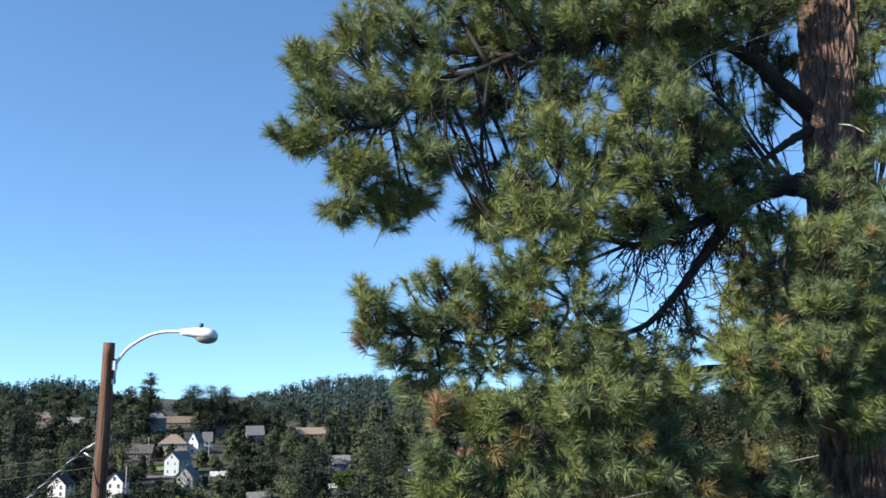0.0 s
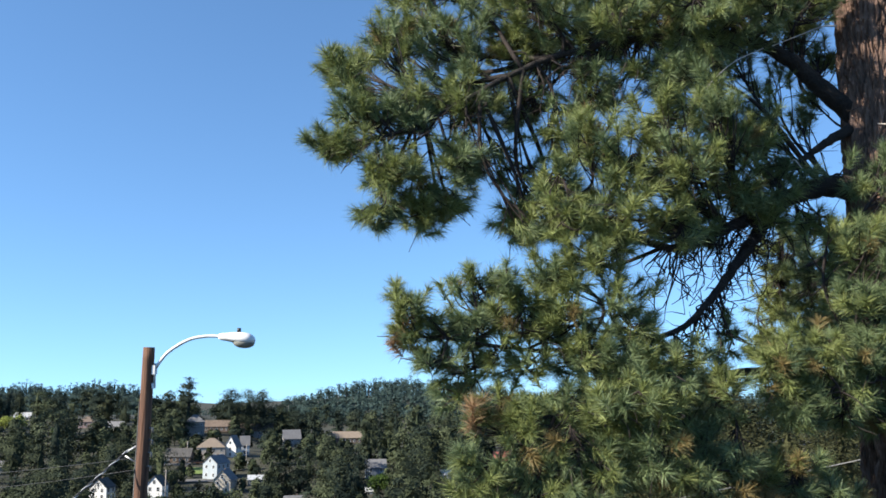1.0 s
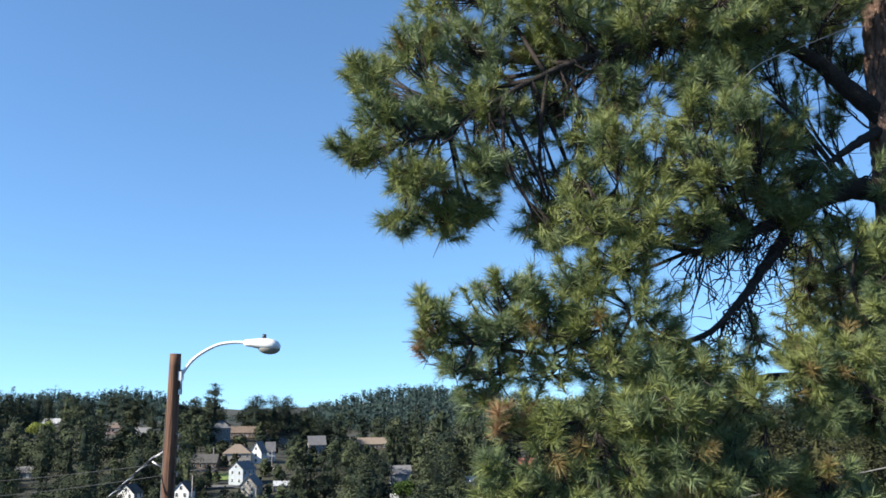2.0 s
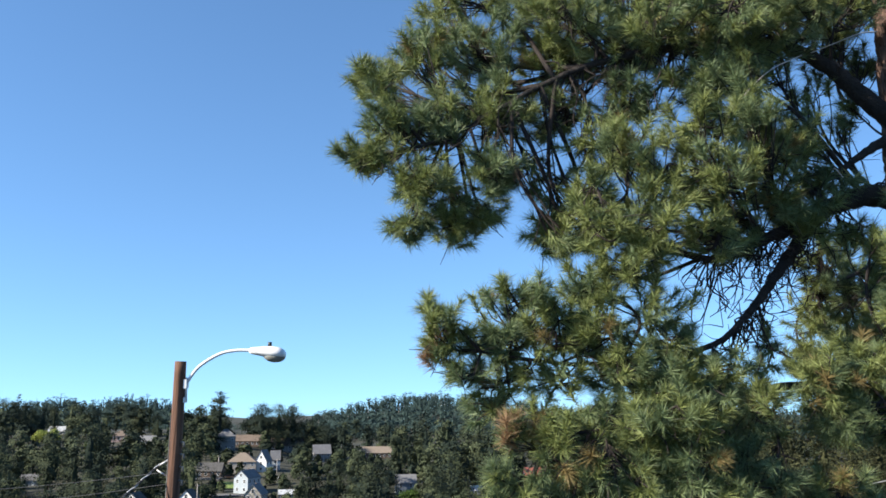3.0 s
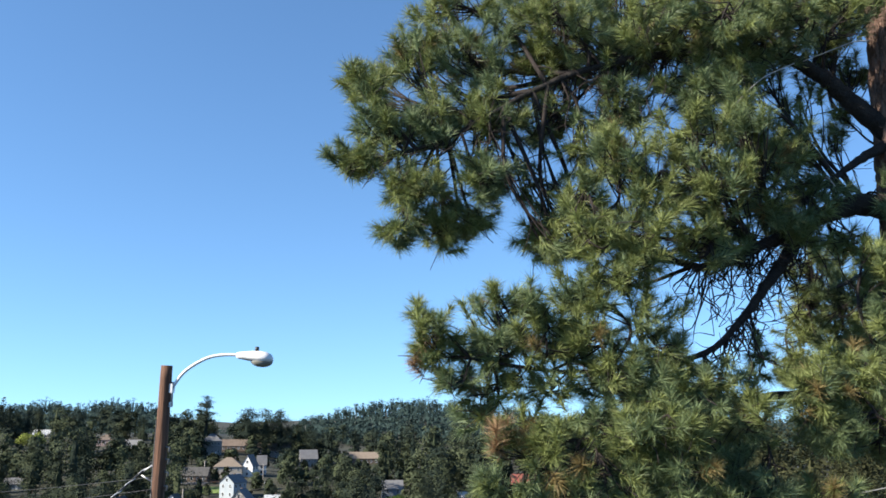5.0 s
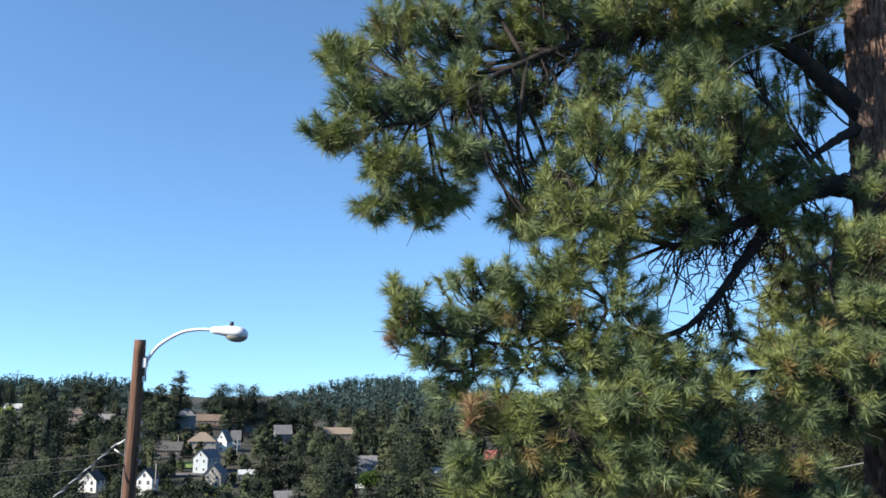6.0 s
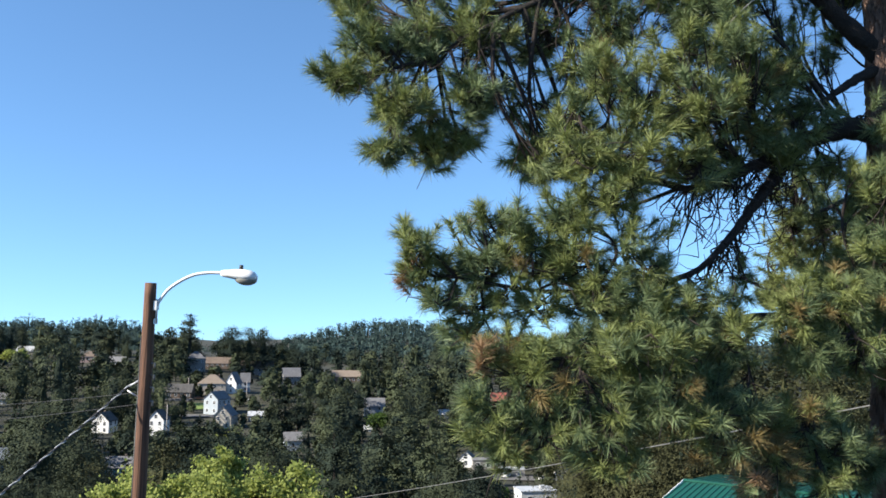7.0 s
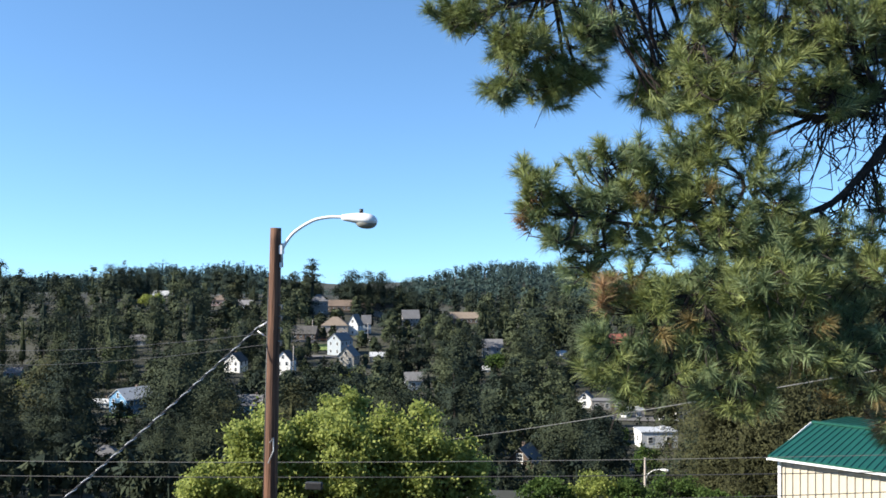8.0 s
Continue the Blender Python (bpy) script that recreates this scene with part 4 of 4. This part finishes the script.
def bough(points, radius, clumps, bare=()):
    """A limb from the trunk through the points, side branches to each clump (centre, half width, half height, tufts), twigs, and needle tufts."""
    global bough_count
    bough_count += 1
    g = np.random.default_rng(100 + bough_count)
    line = glide(points, 8)
    line[1:-1] += g.normal(0, radius * 0.04, line[1:-1].shape)
    t = Tubes()
    cut = max(6, int(len(line) * 0.45))
    t.add(line[:cut + 1], radius, radius * 0.42, 14, 0.05, g)
    t.add(line[cut:], radius * 0.42, 0.010, 9, 0.1, g)
    limb = part("limb", t.mesh("limb", LIMB), pine, "rough limb, its bark coloured dark for the crown's shade")
    t = Tubes()
    tips, axes, kinds = [], [], []
    # the crown is deep: each full clump has a looser one behind it
    rear = [((x * 1.11, y + 0.85, z + 0.11 * (z - 1.6)), a, b, tufts * 0.5, *shade) for (x, y, z), a, b, tufts, *shade in clumps if tufts > 9]
    for centre, a, b, tufts, *shade in [*clumps, *rear]:
        c = np.array(centre)
        away = np.linalg.norm(line - c, axis=1) + 0.25 * np.linalg.norm(line - line[0], axis=1)
        i = int(np.argmin(away))
        root = line[i]
        gap = np.linalg.norm(c - root)
        mid = (root + c) / 2 + g.normal(0, 0.07, 3) * (1 + gap) - (0, 0, 0.06 * gap)
        out = c - root
        out = out / (np.linalg.norm(out) + 1e-6)
        side = glide([root, mid, c + out * a * 0.4], 7)
        t.add(side, min(0.03, 0.010 + 0.011 * gap), 0.007, 6, 0.08, g)
        kind = g.random()
        for k in range(int(tufts * DENSITY)):
            d = g.normal(size=3)
            d /= np.linalg.norm(d)
            p = c + d * (a, a, b) * g.uniform(0.25, 1.25) ** 0.7
            s = side[min(len(side) - 1, int(len(side) * g.uniform(0.45, 1.0)))]
            up = np.array((0, 0, 1.0))
            w = p - s
            ln = np.linalg.norm(w) + 1e-6
            bend = s + w * 0.55 - up * 0.10 * ln + g.normal(0, 0.03, 3)
            twig = glide([s, bend, p], 4)
            t.add(twig, 0.0075, 0.0042, 4)
            axis = (p - bend) / (np.linalg.norm(p - bend) + 1e-6) + up * 0.55 + g.normal(0, 0.18, 3)
            tips.append(p)
            axes.append(axis / np.linalg.norm(axis))
            q = g.random()
            kinds.append(shade[0] if shade and q < 0.55 else 3 if q < 0.003 else 2 if q < 0.03 else 1 if (kind < 0.4) == (q < 0.8) else 0)
        # bare dead twigs that hang inside the crown
        for k in range(max(2, int(tufts * 0.55))):
            s = side[g.integers(1, len(side))]
            d = g.normal(0, 1, 3) * (1, 1, 0.6) - (0, 0, 0.7)
            d *= g.uniform(0.15, 0.42) / np.linalg.norm(d)
            t.add(glide([s, s + d * 0.5 + g.normal(0, 0.035, 3), s + d + g.normal(0, 0.03, 3)], 3), 0.0065, 0.0025, 4)
    # curved bare twigs hanging from stretches of the limb: (count, from, to, length)
    for count, s0, s1, length in bare:
        for k in range(count):
            s = line[int((len(line) - 1) * g.uniform(s0, s1))]
            d = np.array((g.normal(-0.25, 0.4), g.normal(0, 0.4), -1.0))
            d *= length * g.uniform(0.4, 1.0) / np.linalg.norm(d)
            stem = glide([s, s + d * 0.35 + g.normal(0, 0.05, 3), s + d * 0.7 + g.normal(0, 0.06, 3), s + d + g.normal(0, 0.07, 3)], 3)
            t.add(stem, 0.009, 0.003, 4)
            for q in range(3):
                s2 = stem[g.integers(2, len(stem))]
                e = g.normal(0, 1, 3) * (1, 1, 0.8)
                e *= g.uniform(0.1, 0.25) / np.linalg.norm(e)
                t.add(glide([s2, s2 + e * 0.5 + g.normal(0, 0.02, 3), s2 + e], 3), 0.005, 0.002, 4)
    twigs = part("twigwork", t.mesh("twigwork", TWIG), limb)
    twigs["kind"] = "stuff"
    needles_on(limb, g, np.array(tips), np.array(axes), np.array(kinds))


def needles_on(limb, g, tips, axes, kinds):
    """Long needles that spray forward round the last stretch of each twig."""
    n = len(tips) * NEEDLES
    a = np.repeat(axes, NEEDLES, axis=0)
    p = np.repeat(tips, NEEDLES, axis=0) - a * (g.random(n) ** 1.5 * 0.15)[:, None] + a * 0.02
    side = np.cross(a, g.normal(size=(n, 3)))
    side /= np.linalg.norm(side, axis=1)[:, None]
    angle = np.radians(6 + 66 * g.random(n) ** 0.75)
    d = a * np.cos(angle)[:, None] + side * np.sin(angle)[:, None]
    d[:, 2] -= 0.06
    d /= np.linalg.norm(d, axis=1)[:, None]
    ln = np.repeat(g.uniform(0.8, 1.15, len(tips)), NEEDLES) * g.uniform(0.10, 0.155, n)
    across = np.cross(d, g.normal(size=(n, 3)))
    across /= np.linalg.norm(across, axis=1)[:, None]
    half = across * 0.0030
    tip = p + d * ln[:, None] - np.array((0, 0, 1.0)) * (ln * 0.08)[:, None]
    v = np.stack([p - half, p + half, tip], axis=1).reshape(-1, 3)
    me = mesh_of("needles", v, np.arange(n * 3).reshape(-1, 3), [NEEDLE, NEEDLE_BLUE, NEEDLE_OLD, NEEDLE_DEAD], np.repeat(kinds, NEEDLES))
    needles = part("foliage", me, limb)
    needles["kind"] = "stuff"


DENSITY = 2.0
bough([(3.71, 8.50, 4.03), (3.33, 8.40, 4.33), (2.93, 8.30, 4.63), (2.43, 8.20, 4.79), (1.54, 8.00, 4.69), (0.58, 7.80, 4.40), (-0.41, 7.60, 3.82), (-1.07, 7.50, 3.59)], 0.105, [
    ((-1.13, 7.70, 4.36), 0.22, 0.18, 14),
    ((-0.74, 7.90, 4.67), 0.27, 0.29, 18),
    ((-1.15, 7.50, 3.62), 0.26, 0.16, 14),
    ((-0.95, 7.60, 3.97), 0.24, 0.19, 14),
    ((-0.59, 7.70, 4.00), 0.29, 0.29, 20),
    ((-0.69, 7.50, 3.35), 0.28, 0.26, 18),
    ((-0.78, 7.50, 2.99), 0.19, 0.14, 9),
    ((-0.43, 7.60, 3.03), 0.24, 0.19, 14),
    ((-0.20, 8.00, 4.71), 0.37, 0.32, 22),
    ((-0.07, 7.80, 4.09), 0.36, 0.32, 22),
    ((-0.09, 7.60, 3.45), 0.28, 0.26, 16),
    ((-0.21, 7.60, 3.10), 0.19, 0.14, 8),
    ((0.47, 7.60, 2.88), 0.15, 0.18, 6),
    ((0.64, 7.70, 3.15), 0.20, 0.20, 7),
    ((0.76, 7.70, 2.87), 0.18, 0.16, 6),
    ((0.45, 8.10, 4.72), 0.40, 0.38, 26),
    ((0.38, 7.90, 3.39), 0.25, 0.25, 8),
    ((0.42, 7.70, 2.95), 0.24, 0.17, 10),
    ((0.75, 7.80, 3.72), 0.24, 0.22, 9),
    ((1.08, 8.10, 4.72), 0.40, 0.40, 26),
    ((0.54, 8.00, 4.10), 0.35, 0.25, 14),
    ((1.10, 7.90, 4.12), 0.29, 0.25, 14),
    ((-0.45, 8.20, 5.27), 0.41, 0.26, 15),
    ((0.35, 8.20, 5.32), 0.46, 0.26, 18),
    ((1.21, 8.20, 5.35), 0.46, 0.28, 18),
    ((2.39, 8.20, 5.32), 0.41, 0.26, 18),
    ((1.72, 8.10, 4.94), 0.40, 0.40, 24),
    ((2.13, 7.90, 4.65), 0.34, 0.34, 21),
    ((2.48, 8.00, 4.90), 0.35, 0.30, 20),
    ((3.25, 8.80, 5.29), 0.33, 0.25, 12),
    ((1.71, 7.90, 4.33), 0.34, 0.22, 14),
    ((2.68, 7.80, 5.03), 0.34, 0.22, 14),
    ((3.24, 8.20, 5.15), 0.26, 0.23, 12),
    ((3.14, 8.70, 4.96), 0.22, 0.19, 8),
    ((3.59, 9.00, 4.89), 0.14, 0.20, 6),
    ((0.58, 7.70, 4.88), 0.38, 0.29, 14),
    ((1.34, 7.70, 4.88), 0.38, 0.29, 14),
    ((1.96, 7.60, 4.89), 0.38, 0.28, 14),
], [(60, 0.45, 0.85, 0.8)])
bough([(3.70, 8.50, 3.36), (3.20, 8.20, 3.33), (2.76, 8.00, 3.15), (2.29, 7.80, 2.92), (1.75, 7.60, 2.69), (1.24, 7.40, 2.80), (0.81, 7.30, 3.11)], 0.12, [
    ((0.77, 7.30, 3.21), 0.23, 0.23, 11),
    ((0.96, 7.50, 3.67), 0.30, 0.23, 13),
    ((0.78, 7.20, 2.88), 0.22, 0.18, 10),
    ((1.30, 7.40, 3.33), 0.35, 0.30, 18),
    ((1.20, 7.30, 2.88), 0.32, 0.25, 14),
    ((1.66, 7.50, 3.69), 0.37, 0.33, 18),
    ((1.89, 7.50, 3.30), 0.37, 0.28, 17),
    ((1.04, 7.30, 2.65), 0.27, 0.18, 11),
    ((1.62, 7.40, 2.87), 0.32, 0.23, 13),
    ((2.08, 7.60, 3.82), 0.33, 0.28, 14),
    ((2.29, 7.70, 3.60), 0.29, 0.29, 13),
    ((2.32, 7.70, 3.20), 0.29, 0.24, 11),
    ((1.99, 7.80, 4.24), 0.34, 0.24, 13),
    ((2.59, 8.00, 3.94), 0.20, 0.20, 6),
    ((2.82, 8.00, 3.44), 0.24, 0.18, 8),
    ((2.56, 7.90, 3.03), 0.26, 0.16, 9),
    ((3.14, 8.10, 2.99), 0.22, 0.14, 7),
    ((2.89, 8.50, 4.40), 0.18, 0.22, 6),
    ((2.70, 8.40, 3.89), 0.20, 0.20, 8),
    ((3.29, 8.90, 4.14), 0.12, 0.16, 4),
    ((2.01, 7.80, 2.89), 0.26, 0.16, 9),
    ((3.40, 8.00, 3.34), 0.12, 0.20, 5),
    ((2.46, 8.30, 4.61), 0.25, 0.20, 8),
], [(70, 0.25, 0.75, 0.6)])
bough([(3.73, 8.50, 4.00), (3.37, 8.30, 3.81), (2.97, 8.10, 3.54), (2.62, 8.00, 3.31), (2.05, 7.80, 3.12)], 0.065, [
    ((3.35, 8.60, 4.25), 0.13, 0.16, 3),
    ((2.73, 7.90, 3.24), 0.22, 0.20, 6),
    ((2.71, 8.10, 3.59), 0.15, 0.20, 4),
])
bough([(2.76, 8.00, 3.15), (2.52, 7.90, 2.88), (2.28, 7.80, 2.57), (2.00, 7.60, 2.26), (1.70, 7.50, 1.99), (1.22, 7.40, 1.87), (0.52, 7.30, 1.82), (-0.20, 7.20, 1.91)], 0.07, [
    ((-0.42, 7.20, 2.11), 0.22, 0.18, 9),
    ((-0.53, 7.20, 1.91), 0.13, 0.18, 6, 3),
    ((-0.37, 7.20, 1.78), 0.22, 0.11, 7),
    ((-0.58, 7.20, 2.25), 0.09, 0.09, 3),
    ((-0.02, 7.30, 2.32), 0.25, 0.18, 8),
    ((-0.02, 7.30, 2.00), 0.30, 0.23, 12),
    ((-0.06, 7.30, 1.69), 0.27, 0.16, 8),
    ((0.30, 7.30, 2.32), 0.18, 0.16, 6),
    ((-0.01, 7.20, 2.43), 0.08, 0.10, 2),
    ((0.28, 7.20, 2.43), 0.10, 0.12, 3),
    ((0.66, 7.50, 2.48), 0.20, 0.15, 8),
    ((0.39, 7.30, 2.07), 0.32, 0.25, 13),
    ((0.43, 7.30, 1.78), 0.32, 0.18, 9),
    ((-0.18, 7.30, 1.47), 0.16, 0.11, 4),
    ((0.72, 7.40, 2.43), 0.23, 0.16, 8),
    ((0.80, 7.30, 2.09), 0.32, 0.25, 13),
    ((0.93, 7.30, 1.78), 0.32, 0.23, 12),
    ((1.23, 7.40, 2.29), 0.28, 0.21, 9),
    ((1.30, 7.30, 1.96), 0.27, 0.23, 10),
    ((1.68, 7.40, 1.78), 0.28, 0.16, 8),
    ((2.21, 7.80, 1.94), 0.19, 0.24, 4),
], [(45, 0.1, 0.55, 0.5)])
bough([(3.74, 8.50, 1.44), (3.21, 8.20, 1.57), (2.51, 7.90, 1.65), (1.85, 7.60, 1.58), (1.19, 7.30, 1.42), (0.64, 7.20, 1.29), (0.29, 7.10, 1.34)], 0.07, [
    ((0.03, 7.10, 1.32), 0.13, 0.15, 5, 3),
    ((0.25, 7.20, 1.42), 0.22, 0.16, 7, 2),
    ((0.42, 7.10, 1.26), 0.31, 0.22, 12),
    ((0.78, 7.20, 1.42), 0.31, 0.20, 11),
    ((1.14, 7.20, 1.64), 0.31, 0.22, 13),
    ((1.49, 7.20, 1.64), 0.31, 0.20, 12),
    ((1.88, 7.50, 1.60), 0.21, 0.23, 7),
    ((0.07, 7.00, 0.76), 0.22, 0.17, 8),
    ((-0.06, 7.00, 0.95), 0.11, 0.13, 4),
    ((0.33, 7.10, 1.00), 0.22, 0.20, 7),
    ((0.50, 7.10, 0.75), 0.31, 0.20, 12),
    ((0.76, 7.10, 1.00), 0.35, 0.27, 15),
    ((1.17, 7.20, 1.25), 0.36, 0.27, 15),
    ((1.08, 7.20, 0.86), 0.36, 0.25, 13),
    ((0.94, 7.20, 0.57), 0.36, 0.16, 10),
    ((0.19, 7.00, 0.59), 0.22, 0.11, 6),
    ((1.45, 6.95, 1.38), 0.23, 0.20, 10),
    ((1.76, 7.20, 1.15), 0.25, 0.22, 10),
    ((1.94, 7.10, 1.44), 0.20, 0.18, 7),
    ((1.64, 7.10, 0.86), 0.26, 0.20, 9),
    ((1.97, 7.10, 0.96), 0.22, 0.22, 8),
    ((1.33, 6.95, 1.08), 0.23, 0.20, 9),
    ((1.23, 6.95, 1.48), 0.23, 0.18, 9),
    ((1.01, 6.95, 1.31), 0.23, 0.20, 8),
    ((0.96, 6.95, 0.89), 0.24, 0.20, 8),
    ((1.81, 7.10, 0.71), 0.30, 0.20, 8, 2),
])
bough([(3.76, 8.50, 1.70), (3.39, 8.00, 1.80), (2.99, 7.60, 1.83), (2.63, 7.40, 1.69), (2.33, 7.30, 1.69)], 0.05, [
    ((3.32, 7.60, 2.64), 0.33, 0.33, 20),
    ((3.63, 7.60, 2.69), 0.24, 0.38, 18),
    ((3.13, 7.80, 2.87), 0.22, 0.15, 6),
    ((3.34, 7.50, 2.16), 0.33, 0.28, 18),
    ((2.42, 7.30, 1.73), 0.20, 0.20, 13),
    ((2.82, 7.40, 1.78), 0.32, 0.28, 20),
    ((3.18, 7.40, 1.65), 0.32, 0.28, 20),
    ((2.53, 7.40, 1.42), 0.25, 0.23, 14),
    ((2.89, 7.40, 1.42), 0.32, 0.23, 17),
    ((3.56, 7.50, 1.88), 0.19, 0.28, 11),
    ((3.74, 7.90, 3.39), 0.20, 0.29, 10),
    ((3.29, 7.50, 1.33), 0.28, 0.14, 8),
    ((3.62, 7.60, 1.41), 0.19, 0.24, 8),
    ((3.96, 7.80, 2.08), 0.29, 0.78, 25),
    ((4.03, 7.80, 3.12), 0.29, 0.58, 17),
    ((4.34, 8.40, 4.05), 0.26, 0.42, 8),
    ((3.48, 7.80, 2.74), 0.24, 0.20, 10),
    ((3.82, 7.90, 3.01), 0.20, 0.22, 8),
    ((3.46, 7.60, 2.08), 0.24, 0.25, 10),
    ((3.15, 7.50, 1.70), 0.24, 0.20, 10),
    ((3.64, 7.60, 1.66), 0.22, 0.25, 9),
    ((3.41, 7.60, 1.28), 0.26, 0.14, 8),
    ((3.61, 7.60, 1.15), 0.20, 0.20, 7),
])
bough([(3.70, 8.50, 0.38), (3.23, 8.00, 0.59), (2.75, 7.60, 0.73), (2.28, 7.30, 0.64)], 0.04, [
    ((2.17, 7.20, 0.78), 0.18, 0.16, 6, 2),
    ((2.47, 7.30, 0.85), 0.25, 0.20, 10, 2),
    ((2.76, 7.40, 0.71), 0.28, 0.21, 10),
    ((2.24, 7.20, 0.52), 0.22, 0.20, 9, 2),
    ((2.66, 7.40, 0.41), 0.32, 0.23, 12),
    ((2.02, 7.10, 0.45), 0.11, 0.13, 4, 3),
    ((3.15, 7.70, 0.49), 0.19, 0.24, 6),
    ((2.26, 7.30, 0.21), 0.27, 0.18, 7),
    ((2.77, 7.50, 0.04), 0.42, 0.23, 10),
])
bough([(3.67, 8.50, 2.87), (3.83, 9.60, 2.91), (3.82, 10.60, 2.85), (3.67, 11.40, 2.73)], 0.06, [
    ((3.77, 11.00, 3.11), 0.34, 0.41, 20),
    ((4.02, 10.60, 2.78), 0.40, 0.46, 28),
    ((3.74, 11.20, 2.50), 0.35, 0.42, 24),
    ((4.06, 10.60, 2.19), 0.40, 0.33, 20),
    ((3.64, 11.40, 2.02), 0.25, 0.32, 14),
    ((4.17, 10.20, 2.48), 0.32, 0.51, 20),
])
bough([(3.83, 8.50, 4.71), (4.07, 8.30, 4.80), (4.44, 8.20, 4.60), (4.78, 8.10, 4.23)], 0.07, [
    ((4.35, 8.20, 4.93), 0.36, 0.31, 9),
    ((4.68, 8.10, 4.40), 0.35, 0.30, 9),
    ((4.25, 8.40, 5.18), 0.21, 0.21, 9),
    ((4.08, 8.20, 4.49), 0.15, 0.31, 8),
    ((4.03, 8.20, 4.05), 0.13, 0.20, 6),
    ((3.66, 9.20, 4.78), 0.17, 0.23, 3),
])

# the crown goes on above, unseen: whorls of boughs added to shade trunk and limbs
top_rng = random.Random(77)
for k in range(15):
    a = k * 2.4 + top_rng.uniform(-0.3, 0.3)
    z = 6.1 + 0.3 * k
    reach = 3.6 - 0.13 * k
    ends = [(PINE_X + math.cos(a) * reach * s, PINE_Y + math.sin(a) * reach * s, z + 0.35 * s - 0.6 * s * s) for s in (0, 0.35, 0.7, 1.0)]
    bough(ends, 0.07, [((PINE_X + math.cos(a + top_rng.uniform(-0.35, 0.35)) * reach * s, PINE_Y + math.sin(a + top_rng.uniform(-0.35, 0.35)) * reach * s, z + 0.2), 0.42, 0.28, 9) for s in (0.3, 0.5, 0.7, 0.9, 1.05)])

# bleached dead branches
for line, r in (([(3.43, 8.20, 4.87), (3.24, 8.10, 4.82), (2.99, 8.00, 4.70), (2.72, 7.90, 4.57)], 0.007), ([(2.79, 7.90, 3.43), (2.82, 7.80, 3.49), (2.85, 7.70, 3.39)], 0.008), ([(3.70, 8.10, 3.89), (3.77, 8.00, 3.85), (3.84, 7.90, 3.76)], 0.007), ([(2.64, 7.90, 4.55), (2.32, 7.70, 4.36), (2.11, 7.60, 4.17), (1.96, 7.50, 3.99)], 0.006)):
    tubes = Tubes()
    tubes.add(glide(line, 4), r, r * 0.5, 6)
    part("dead_branch", tubes.mesh("dead_branch", DEADWOOD), pine, "bleached bare dead branch")
